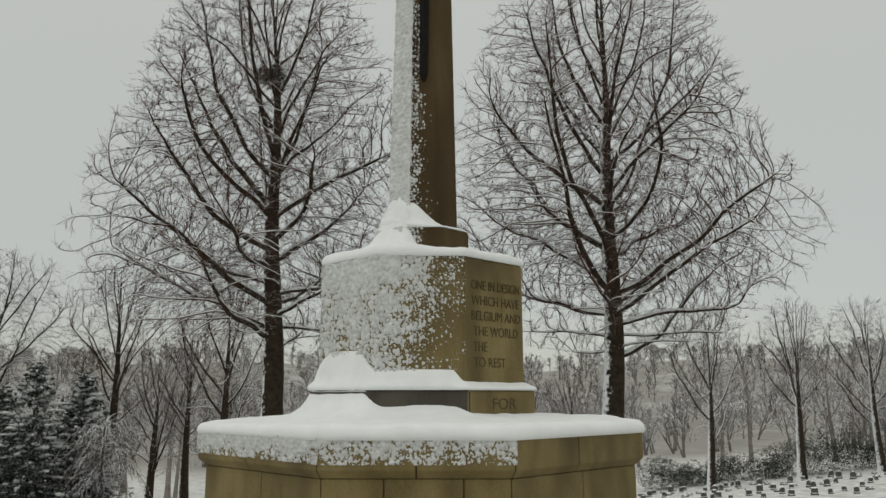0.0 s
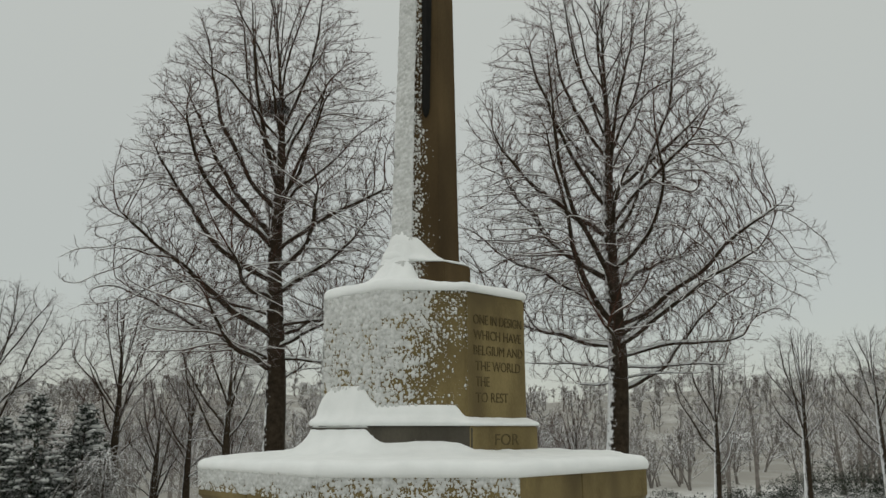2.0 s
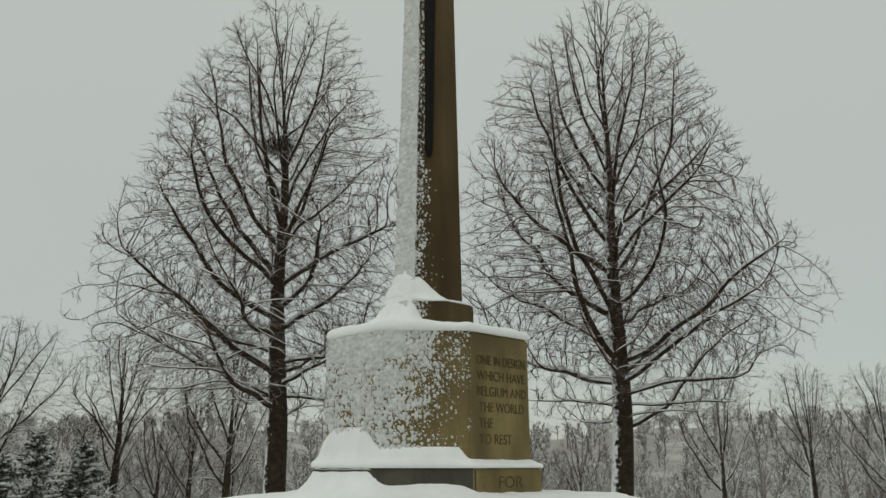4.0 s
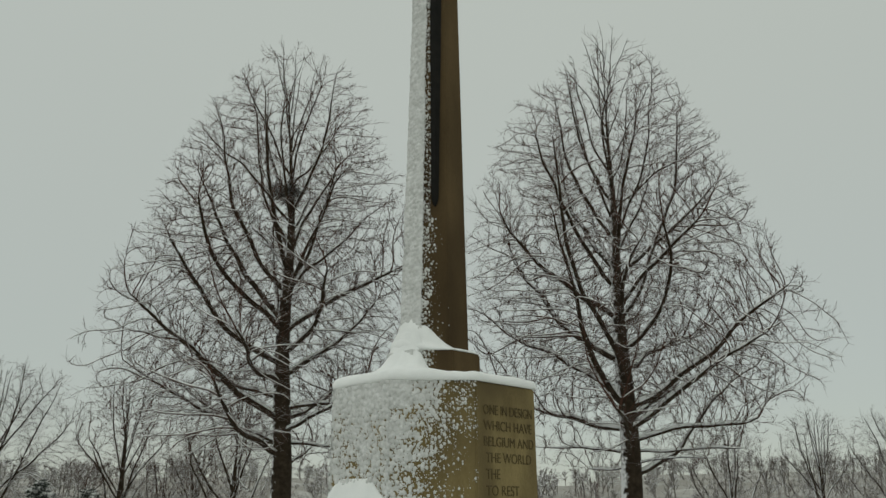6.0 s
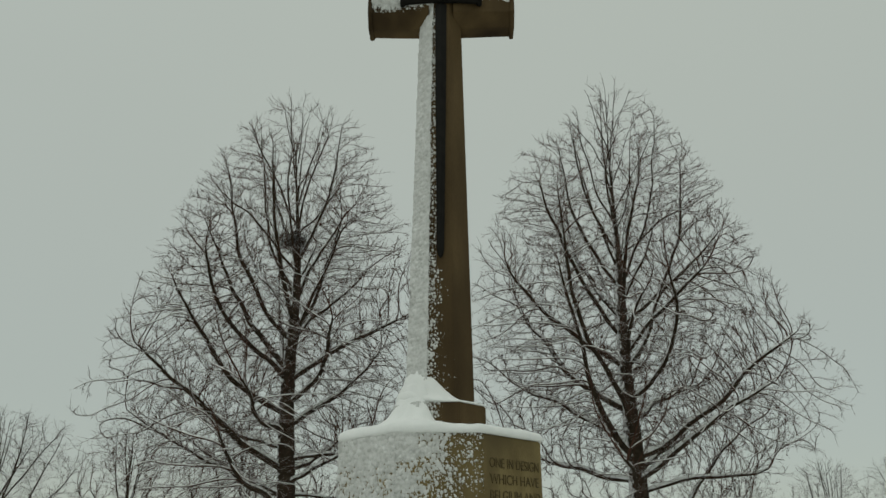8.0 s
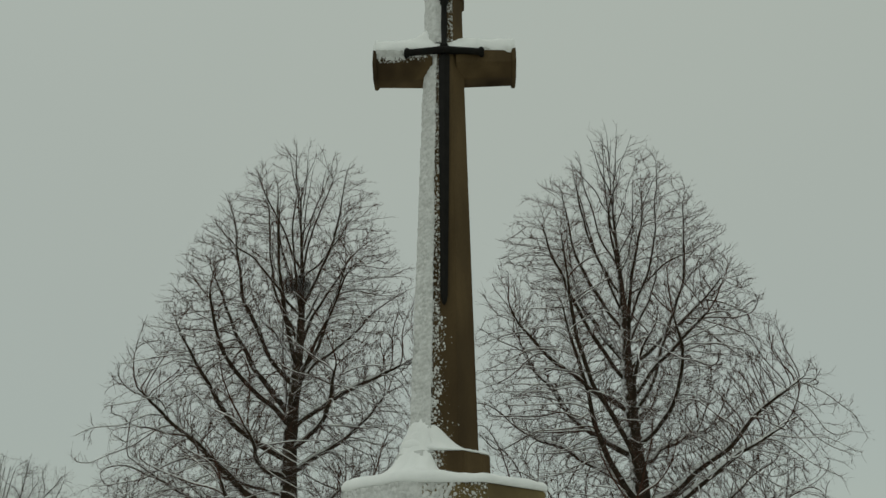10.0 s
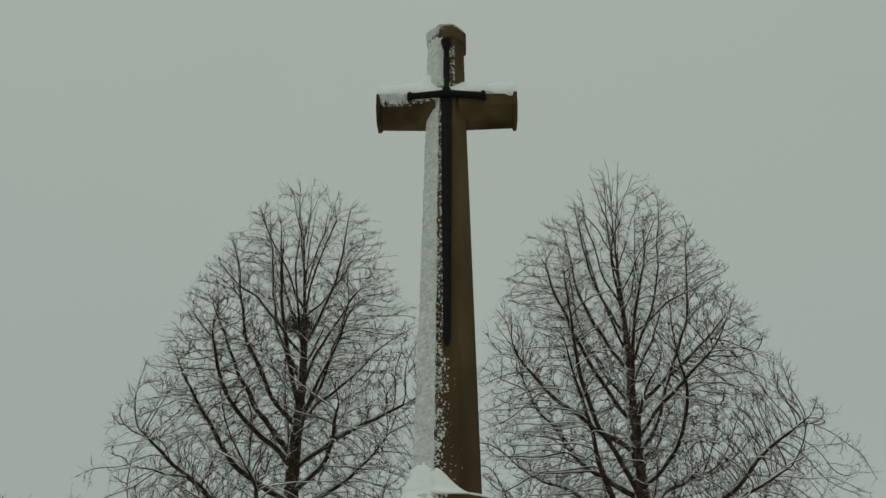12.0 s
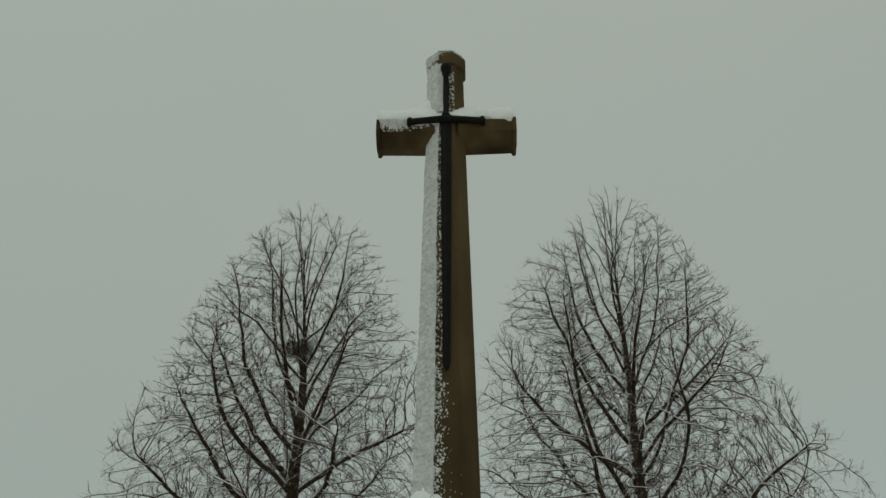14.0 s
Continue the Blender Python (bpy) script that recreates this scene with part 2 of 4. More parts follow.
core = part("platform_core", oct_prism([(0.0, P_A - 0.09), (P_TOP - 0.012, P_A - 0.09)], P_K, 0), MORTAR, cross, "dark mortar core")
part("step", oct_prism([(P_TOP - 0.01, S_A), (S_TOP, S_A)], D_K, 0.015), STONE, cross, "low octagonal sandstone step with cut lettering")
pedestal = part("pedestal", oct_prism([(S_TOP - 0.01, D_A), (D_TOP, D_A - 0.005)], D_K, 0.015), STONE, cross, "octagonal sandstone pedestal with cut lettering")
part("base_block", oct_prism([(D_TOP - 0.01, B_A), (B_TOP, B_A - 0.005)], 0.42, 0.012), WET_STONE, cross)
part("shaft", oct_prism([(B_TOP - 0.01, SH0), (ARM_Z, SH1), (9.27, SH1 - 0.012)], 0.40, 0.008), WET_STONE, cross, "tapering octagonal sandstone shaft")
part("cap", oct_prism([(9.22, SH1 - 0.02), (9.25, SH1 + 0.022), (9.44, SH1 + 0.022), (9.50, SH1 - 0.03)], 0.40, 0.006), WET_STONE, cross)
for side in (-1, 1):
    bm = oct_prism([(side * 0.15, ARM_B - 0.004), (side * 0.86, ARM_B - 0.02)], 0.40, 0.006, "x")
    part("cross_arm", bm, WET_STONE, cross)
    bm = oct_prism([(side * 0.845, ARM_B - 0.03), (side * 0.862, ARM_B + 0.012), (side * 0.905, ARM_B + 0.012), (side * 0.912, ARM_B - 0.02)], 0.40, 0.005, "x")
    part("arm_end", bm, WET_STONE, cross)
for ob in cross.children:
    if ob.name.startswith(("cross_arm", "arm_end")):
        ob.location.z = ARM_Z

# bronze sword


def shaft_front(z):
    return -(SH0 + (SH1 - SH0) * (z - B_TOP) / (ARM_Z - B_TOP))


sword = thing("sword", 0, 0, 0, "", "")
sword.parent = cross
sword["label"] = "blackened bronze sword fixed point-down on the shaft"
bm = bmesh.new()
secs = []
for z, hw in ((4.80, 0.006), (4.83, 0.026), (4.90, 0.040), (6.5, 0.058), (8.20, 0.070)):
    y = shaft_front(z)
    secs.append([bm.verts.new((sx * hw, y + dy, z)) for sx, dy in ((-1, 0.01), (-1, -0.018), (0, -0.045), (1, -0.018), (1, 0.01))])
for r0, r1 in zip(secs, secs[1:]):
    for i in range(5):
        bm.faces.new((r0[i], r0[(i + 1) % 5], r1[(i + 1) % 5], r1[i]))
bm.faces.new(secs[0])
bm.faces.new(secs[-1][::-1])
part("blade", bm, BRONZE, sword)


def turned(profile, axis, origin, sides=14):
    """A turned solid: (offset, radius) along an axis."""
    bm = bmesh.new()
    rings = []
    for o, r in profile:
        ring = []
        for i in range(sides):
            a = 2 * math.pi * i / sides
            p = (o, r * math.cos(a), r * math.sin(a)) if axis == "x" else (r * math.cos(a), r * math.sin(a), o)
            ring.append(bm.verts.new(Vector(p) + Vector(origin)))
        rings.append(ring)
    for r0, r1 in zip(rings, rings[1:]):
        for i in range(sides):
            bm.faces.new((r0[i], r0[(i + 1) % sides], r1[(i + 1) % sides], r1[i]))
    bm.faces.new(rings[0])
    bm.faces.new(rings[-1])
    return bm


for side in (-1, 1):
    prof = [(0.0, 0.056), (side * 0.10, 0.048), (side * 0.25, 0.043), (side * 0.40, 0.042), (side * 0.44, 0.044), (side * 0.455, 0.062), (side * 0.48, 0.066), (side * 0.505, 0.046)]
    guard = turned(prof, "x", (0, -ARM_B - 0.03, 8.265))
    for v in guard.verts:
        v.co.z -= 0.13 * v.co.x ** 2 + 0.02 * abs(v.co.x)   # the ends droop a little
    part("cross_guard", guard, BRONZE, sword, smooth=True)
part("grip", turned([(8.27, 0.05), (8.33, 0.06), (8.38, 0.036), (8.70, 0.042), (9.00, 0.036), (9.04, 0.055), (9.08, 0.05), (9.10, 0.07), (9.17, 0.075), (9.21, 0.04)], "z", (0, -SH1 - 0.03, 0)), BRONZE, sword, smooth=True)


def wall_block(face, a, k, z0, z1, u0, u1, mat, parent, name, thick=0.25, under=0.0):
    """One stone of an octagonal course: a stretch u0..u1 of one face, with narrow joints round it; under: a chamfer below."""
    pts = oct_points(a, k)
    p, q = Vector(pts[face]), Vector(pts[(face + 1) % 8])
    pi, qi = p * (1 - thick / a), q * (1 - thick / a)
    j = 0.004
    u0j, u1j = u0 + j / (q - p).length, u1 - j / (q - p).length
    bm = bmesh.new()
    top, mid, low = [], [], []
    for u, A, B in ((u0j, p, q), (u1j, p, q), (u1j, pi, qi), (u0j, pi, qi)):
        v = A.lerp(B, u)
        top.append(bm.verts.new((v.x, v.y, z1)))
        if under:
            mid.append(bm.verts.new((v.x, v.y, z0 + j + under)))
            v = v * (1 - under / a) if A is p else v
        low.append(bm.verts.new((v.x, v.y, z0 + j)))
    rings = [low, mid, top] if under else [low, top]
    for r0, r1 in zip(rings, rings[1:]):
        for i in range(4):
            bm.faces.new((r0[i], r0[(i + 1) % 4], r1[(i + 1) % 4], r1[i]))
    bm.faces.new(low[::-1])
    bm.faces.new(top)
    bmesh.ops.bevel(bm, geom=bm.edges[:], offset=0.006, segments=1, affect="EDGES")
    return part(name, bm, mat, parent)


# lettering
def lettering(text, mid, width, height, turn, parent):
    cu = bpy.data.curves.new("lettering", "FONT")
    cu.body, cu.size, cu.extrude = text, 1.0, 0.002
    tmp = new("lettering", cu)
    bpy.context.view_layer.update()
    me = bpy.data.meshes.new_from_object(tmp.evaluated_get(bpy.context.evaluated_depsgraph_get()))
    bpy.data.objects.remove(tmp)
    xs = [v.co.x for v in me.vertices]
    ys = [v.co.y for v in me.vertices]
    sx, sy = width / (max(xs) - min(xs)), height / (max(ys) - min(ys))
    mx, my = (max(xs) + min(xs)) / 2, (max(ys) + min(ys)) / 2
    for v in me.vertices:
        v.co = ((v.co.x - mx) * sx, (v.co.y - my) * sy, v.co.z)
    me.materials.clear()
    me.materials.append(LETTER)
    ob = place("inscription", me, parent, "dark cut letters")
    ob.matrix_basis = Matrix.Translation(mid) @ Euler((radians(90), 0, radians(turn))).to_matrix().to_4x4()
    return ob


def face_point(face, a, k, u, z, out=0.0):
    pts = oct_points(a, k)
    p, q = Vector((*pts[face], z)), Vector((*pts[(face + 1) % 8], z))
    d = (q - p).normalized()
    return p.lerp(q, u) + Vector((d.y, -d.x, 0)) * out


LINES = (("ONE IN DESIGN", 0.12, 0.94), ("WHICH HAVE", 0.12, 0.93), ("BELGIUM AND", 0.12, 0.95), ("THE WORLD", 0.15, 0.90), ("THE", 0.15, 0.37), ("TO REST", 0.15, 0.68))
face_len = D_A * (1 - D_K) * math.sqrt(2)
for i, (text, u0, u1) in enumerate(LINES):
    lettering(text, face_point(0, D_A, D_K, (u0 + u1) / 2, 2.60 - 0.141 * i, 0.001), (u1 - u0) * face_len, 0.088, 45, pedestal)
# step faces not turned to +x get a darker, greyer stone
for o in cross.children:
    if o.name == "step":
        o.data.materials.append(GREY_STONE)
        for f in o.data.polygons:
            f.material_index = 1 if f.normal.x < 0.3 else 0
step_ob = [o for o in cross.children if o.name == "step"][0]
lettering("FOR", face_point(0, S_A, D_K, 0.52, 1.525, 0.001), 0.33, 0.10, 45, step_ob)


# ---- snow on the monument ----
def snow_thing(name, me, label):
    ob = place(name, me)
    return tagged(ob, label, "snow", kind="stuff")


def swept_snow(name, z0, a_out, k_out, a_in, k_in, lip, rise, label, over=0.012, seed=1, soften=False):
    """Snow lying on a ledge that runs round an octagon: a soft lip outside, a drift against the inner wall."""
    n, m = 256, 22
    phi = np.linspace(0, 2 * math.pi, n, endpoint=False)
    ro, ri = oct_radius(phi, a_out, k_out) + over, oct_radius(phi, a_in, k_in) - 0.03
    if soften:
        k = np.hanning(45)
        ri = np.convolve(np.concatenate([ri[-22:], ri, ri[:22]]), k / k.sum(), "valid") - 0.015
        if soften > 1:
            ro = np.convolve(np.concatenate([ro[-22:], ro, ro[:22]]), k / k.sum(), "valid")
    lp, hs = lip(phi), rise(phi)
    verts = np.zeros((n, m, 3))
    shape = [(0.035, -0.004), (0.0, 0.0), (-0.012, 0.22), (-0.010, 0.45), (0.006, 0.70), (0.032, 0.88)]
    wob = 1 + 0.22 * (value_noise(phi * 6, phi * 0 + seed, seed) - 0.5)
    for j in range(m):
        if j < len(shape):
            r = ro - shape[j][0] * np.minimum(1, lp / 0.1 + 0.4)
            z = lp * shape[j][1] * wob
        else:
            t = (j - len(shape) + 1) / (m - len(shape))
            r = (ro - 0.05) * (1 - t) + ri * t
            wall = np.exp(-(1 - t) * (ro - ri) / 0.13) if ro.mean() - ri.mean() > 0.3 else 1 - (1 - t) ** 2.2
            z = lp * wob * (0.96 + 0.1 * t) + (hs - lp) * wall
        x, y = r * np.cos(phi), r * np.sin(phi)
        b = 0.018 * (value_noise(x * 7 + 3, y * 7 + seed, seed) - 0.5) * (1 if j > 2 else 0)
        verts[:, j] = np.stack([CX + x, CY + y, z0 + z + b], -1)
    me = raw_mesh(name, verts, grid_faces(n, m, True), SNOW)
    return snow_thing(name, me, label)


def plateau(phi, lo, hi, soft=8):
    """1 between two bearings in degrees, soft at the ends. The front is at 270, the left at 180."""
    d = np.degrees(phi) % 360
    return smooth01((d - lo) / soft + 0.5) * (1 - smooth01((d - hi) / soft + 0.5))


swept_snow("platform_snow", P_TOP, P_A, P_K, S_A, D_K,
           lambda p: 0.125 - 0.025 * plateau(p, 150, 235, 20), lambda p: 0.17 + 0.09 * plateau(p, 170, 290, 10) + 0.13 * plateau(p, 195, 248, 10),
           "thick soft snow lying on the stone platform", 0.018, 2)
swept_snow("step_snow", S_TOP, S_A, D_K, D_A, D_K,
           lambda p: 0.05 + 0.03 * plateau(p, 150, 285, 10), lambda p: 0.075 + 0.11 * plateau(p, 165, 289, 6) + 0.20 * plateau(p, 203, 241, 16),
           "snow drifted against the pedestal foot", 0.012, 3)
swept_snow("pedestal_snow", D_TOP, D_A, D_K, B_A, 0.42,
           lambda p: 0.095 + 0.025 * plateau(p, 150, 275, 30), lambda p: 0.15 + 0.05 * plateau(p, 170, 290, 20) + 0.37 * plateau(p, 150, 256, 24),
           "snow lying on the pedestal round the shaft base", 0.012, 4, 1)
swept_snow("base_snow", B_TOP, B_A, 0.42, SH0 - 0.01, 0.40,
           lambda p: 0.03 + 0.16 * plateau(p, 120, 248, 60), lambda p: 0.04 + 0.37 * plateau(p, 110, 268, 90),
           "snow banked against the foot of the shaft", -0.012, 5, 2)


def lumps(x, y, cell, dens, seed):
    """Round lumps of snow on a jittered lattice; dens: how full and large they are. Returns their height."""
    best = np.full(x.shape, -0.02)
    fx, fy = np.floor(x / cell), np.floor(y / cell)
    for i in (-1, 0, 1):
        for j in (-1, 0, 1):
            ix, iy = fx + i, fy + j
            px = (ix + 0.15 + 0.7 * lattice(ix, iy, seed)) * cell
            py = (iy + 0.15 + 0.7 * lattice(ix, iy, seed + 31)) * cell
            rnd = lattice(ix, iy, seed + 57)
            r = cell * np.clip(0.16 + 0.62 * (dens - rnd * 0.72), 0.0, 0.58)
            d2 = ((x - px) ** 2 + ((y - py) * 0.85) ** 2) / np.maximum(r, 1e-6) ** 2
            h = r * ((0.5 + 0.7 * lattice(ix, iy, seed + 83)) * np.sqrt(np.maximum(1 - d2, 0)) - 0.08)
            best = np.maximum(best, np.where((r > cell * 0.16) & (d2 < 1), h, -0.02))
    return best


def crust(name, quad, dens, res, label, seed=0, cell=0.05, sheet=1.0, cap=0.04, ext=0.014):
    """Wind-blown snow sticking to a stone face: lumps where dens is under 1, a whole rough sheet where it is over that."""
    p00, p10, p11, p01 = (np.array(p, float) for p in quad)
    along = (p10 - p00) / np.linalg.norm(p10 - p00) * ext
    p00, p01, p10, p11 = p00 - along, p01 - along, p10 + along, p11 + along
    w, h = np.linalg.norm(p10 - p00), np.linalg.norm(p01 - p00)
    nu, nv = max(4, int(w / res)), max(4, int(h / res))
    u, v = np.meshgrid(np.linspace(0, 1, nu), np.linspace(0, 1, nv), indexing="ij")
    nrm = np.cross(p10 - p00, p01 - p00)
    nrm = nrm / np.linalg.norm(nrm)
    x, y = u * w, v * h
    wide = value_noise(x / (cell * 3.5), y / (cell * 3.5), seed + 9, 3) - 0.5
    x2, y2 = x + 0.25 * cell * (value_noise(x / cell * 2, y / cell * 2, seed + 5) - 0.5), y + 0.25 * cell * (value_noise(x / cell * 2 + 7, y / cell * 2, seed + 6) - 0.5)
    d = dens(u, v) + 0.7 * wide
    t = np.maximum(lumps(x2, y2, cell, d, seed), lumps(x2, y2, cell * 0.5, d * 0.9, seed + 3))
    film = np.clip((d - sheet) * 0.045, -0.02, 0.03)
    t = np.maximum(t, film + np.where(film > 0, 0.55 * np.maximum(t, 0), 0))
    t = np.clip(t, -0.02, cap)
    pos = (p00 + (p10 - p00) * u[..., None]) * (1 - v[..., None]) + (p01 + (p11 - p01) * u[..., None]) * v[..., None]
    edge = np.minimum(np.minimum(u * w, (1 - u) * w) / 0.012, 1)
    t = np.where(t > 0, t * (0.75 + 0.25 * edge), t)
    pos = pos + nrm * t[..., None]
    f = grid_faces(nu, nv)
    f = f[(t.ravel()[f] > -0.001).any(1)]
    return snow_thing(name, raw_mesh(name, pos, f, CRUST), label)


def face_quad(face, a0, a1, k, z0, z1):
    w = Vector((CX, CY, 0))
    return [face_point(face, a0, k, 0, z0) + w, face_point(face, a0, k, 1, z0) + w, face_point(face, a1, k, 1, z1) + w, face_point(face, a1, k, 0, z1) + w]


LBL = "wind-blown snow crust stuck to the sandstone"
# pedestal: the side to the left is coated, the front is spattered
crust("snow_crust", face_quad(6, D_A, D_A - 0.005, D_K, 1.75, D_TOP), lambda u, v: 0.69 + 0.12 * v + 0.44 * smooth01((v - 0.60) / 0.38), 0.005, LBL, 11, 0.050, 1.06)
crust("snow_crust", face_quad(7, D_A, D_A - 0.005, D_K, 1.75, D_TOP), lambda u, v: 0.78 - 0.30 * smooth01(u * 1.5) - 0.30 * smooth01((u - 0.45) / 0.5) + 0.22 * v + 0.20 * smooth01((v - 0.7) / 0.3) * (1 - u) - 0.10 * smooth01(u * 3) * (1 - v), 0.0045, LBL, 12, 0.038, 1.0)
crust("snow_crust", face_quad(5, D_A, D_A - 0.005, D_K, 1.75, D_TOP), lambda u, v: 1.0 + 0 * u, 0.02, LBL, 13)
# coping
crust("snow_crust", face_quad(6, P_A, P_A, P_K, 1.095, P_TOP + 0.02), lambda u, v: 0.62 + 0.62 * v, 0.006, LBL, 14, 0.034, 0.95)
crust("snow_crust", face_quad(7, P_A, P_A, P_K, 1.09, P_TOP + 0.02), lambda u, v: 0.66 + 0.34 * v - 0.14 * u, 0.0055, LBL, 15, 0.032, 1.0)
# base block and shaft
crust("snow_crust", face_quad(7, B_A, B_A - 0.005, 0.42, D_TOP, B_TOP), lambda u, v: 0.95 - 1.1 * u, 0.006, LBL, 16, 0.036)
crust("snow_crust", face_quad(6, B_A, B_A - 0.005, 0.42, D_TOP, B_TOP), lambda u, v: 1.6 + 0 * u, 0.015, LBL, 17)
crust("snow_crust", face_quad(6, SH0, SH1, 0.40, B_TOP, ARM_Z), lambda u, v: 1.12 + 0.25 * v, 0.008, LBL, 18, 0.045, 0.98)
crust("snow_crust", face_quad(5, SH0, SH1, 0.40, B_TOP, ARM_Z), lambda u, v: 1.5 + 0 * v, 0.025, LBL, 19, 0.05, 1.35, 0.012)
crust("snow_crust", face_quad(7, SH0, SH1, 0.40, B_TOP, ARM_Z - 0.05), lambda u, v: 0.66 - 0.62 * smooth01(u * 1.1) * (1 - smooth01((v - 0.28) / 0.06)) - (0.30 * u + 1.6 * smooth01((u - 0.32) / 0.1)) * smooth01((v - 0.28) / 0.06), 0.006, LBL, 20, 0.036, 1.1)
# head of the cross
crust("snow_crust", face_quad(6, SH1, SH1 - 0.012, 0.40, ARM_Z + 0.2, 9.27), lambda u, v: 1.6 + 0 * v, 0.012, LBL, 21)
crust("snow_crust", face_quad(7, SH1, SH1 - 0.012, 0.40, ARM_Z + 0.2, 9.24), lambda u, v: 1.6 - 1.15 * smooth01((u - 0.5) / 0.2), 0.006, LBL, 22, 0.036)


crust("snow_crust", face_quad(6, SH1 + 0.022, SH1 + 0.022, 0.40, 9.27, 9.44), lambda u, v: 0.7 + 0.8 * v - 0.3 * u, 0.008, LBL, 27, 0.04)
crust("snow_crust", face_quad(7, SH1 + 0.022, SH1 + 0.022, 0.40, 9.27, 9.44), lambda u, v: 0.2 + 0.7 * v - 0.7 * u, 0.008, LBL, 28, 0.036)


def arm_quad(x0, x1, lo, hi):
    """A stretch of an arm's long face between two corners (y, z) of its section."""
    return [(CX + x0, CY + lo[0], ARM_Z + lo[1]), (CX + x1, CY + lo[0], ARM_Z + lo[1]), (CX + x1, CY + hi[0], ARM_Z + hi[1]), (CX + x0, CY + hi[0], ARM_Z + hi[1])]


AB = ARM_B - 0.012
C0, C1, C2, C3 = (-AB, -0.4 * AB), (-AB, 0.4 * AB), (-0.4 * AB, AB), (0.4 * AB, AB)
crust("snow_crust", arm_quad(-0.86, -0.1, C0, C1), lambda u, v: 0.16 + 1.35 * v, 0.006, LBL, 23, 0.036)
crust("snow_crust", arm_quad(-0.87, -0.1, C1, C2), lambda u, v: 1.3 + 0.7 * v, 0.010, LBL, 24, 0.05, 0.9, 0.06)
crust("snow_crust", arm_quad(0.1, 0.87, C1, C2), lambda u, v: 1.4 - 1.3 * smooth01((u - 0.55) / 0.1) * (1 - smooth01((u - 0.85) / 0.1)) * (1 - v), 0.008, LBL, 25, 0.04, 0.9, 0.06)
crust("snow_crust", arm_quad(-0.9, 0.9, C2, C3), lambda u, v: 2.2 + 0 * v, 0.02, LBL, 26, 0.08, 0.9, 0.08)
na, npf = 200, 26
axs, pf = np.meshgrid(np.linspace(-0.905, 0.905, na), np.linspace(0, 1, npf), indexing="ij")
corner_y, corner_z = np.array([-AB, -AB, -0.4 * AB, 0.4 * AB, AB, AB]), np.array([0.2 * AB, 0.4 * AB, AB, AB, 0.4 * AB, 0.2 * AB])
cum = np.array([0, 0.08, 0.38, 0.62, 0.92, 1.0])
by, bz = np.interp(pf, cum, corner_y), np.interp(pf, cum, corner_z)
turn_a = np.interp(pf, [0, 0.25, 0.5, 0.75, 1], [math.pi, 0.75 * math.pi, 0.5 * math.pi, 0.25 * math.pi, 0])
deep = 0.125 * np.sin(np.clip(pf, 0, 1) * math.pi) ** 0.8
deep = deep * (0.8 + 0.5 * value_noise(axs * 5, pf * 3, 41)) + 0.24 * np.exp(-(np.abs(axs) - 0.24).clip(0) / 0.13) * np.where(axs < 0, 1.0, 0.22) * smooth01((pf - 0.30) / 0.2) * (1 - smooth01((pf - 0.7) / 0.3))
bare = smooth01((axs - 0.42) / 0.1) * (1 - smooth01((axs - 0.74) / 0.08))
deep = deep - (0.045 * bare + 0.012) * (1 - smooth01(pf * 3.2)) + 0.012 * (value_noise(axs * 22, pf * 9, 43) - 0.5)
deep = deep * np.minimum(1, (0.912 - np.abs(axs)) / 0.03 + 0.25)
arm_v = np.stack([CX + axs, CY + by + deep * np.cos(turn_a), ARM_Z + bz + deep * np.sin(turn_a)], -1)
snow_thing("arm_snow", raw_mesh("arm_snow", arm_v, grid_faces(na, npf)[:, ::-1], SNOW), "soft snow lying along the arms of the cross")
swept_snow("cap_snow", 9.49, SH1 - 0.01, 0.40, 0.03, 0.4, lambda p: 0.035 + 0 * p, lambda p: 0.06 + 0 * p, "small pad of snow on the top of the cross", 0.0, 6)


# ---- trees ----
def unit(v):
    return v / np.maximum(np.linalg.norm(v, axis=-1, keepdims=True), 1e-9)


def grow(rng, start, way, length, count, lift, wobble):
    """Polylines (n, count, 3) that start at given places and ways, bend upwards by lift and wander."""
    n = len(start)
    pts = np.zeros((n, count, 3))
    pts[:, 0] = start
    d = unit(way)
    step = (length / (count - 1))[:, None]
    up = np.array([0, 0, 1.0])
    for i in range(1, count):
        d = unit(d + up * lift / count + rng.normal(0, wobble, (n, 3)))
        pts[:, i] = pts[:, i - 1] + d * step
    return pts


def tubes_by(pts, rad, sides):
    """Tubes along polylines (n, count, 3) with a radius for each point, as vertices and quads."""
    n, k, _ = pts.shape
    t = unit(np.gradient(pts, axis=1))
    ref = np.where(np.abs(t[..., 2:3]) > 0.97, np.array([1.0, 0, 0]), np.array([0, 0, 1.0]))
    a = unit(np.cross(t, ref))
    b = np.cross(a, t)
    ang = math.pi / 2 + 2 * math.pi * np.arange(sides) / sides
    v = pts[:, :, None] + rad[:, :, None, None] * (a[:, :, None] * np.cos(ang)[None, None, :, None] + b[:, :, None] * np.sin(ang)[None, None, :, None])
    base = (np.arange(n) * k * sides)[:, None, None]
    i, s = np.arange(k - 1)[None, :, None] * sides, np.arange(sides)[None, None, :]
    s2 = (s + 1) % sides
    q = np.stack(np.broadcast_arrays(base + i + s, base + i + s2, base + i + sides + s2, base + i + sides + s), -1).reshape(-1, 4)
    return v.reshape(-1, 3), q


def tubes(pts, r0, r1, sides):
    """Tubes that taper evenly from r0 to r1."""
    f = np.linspace(0, 1, pts.shape[1])[None]
    return tubes_by(pts, r0[:, None] * (1 - f) + r1[:, None] * f, sides)


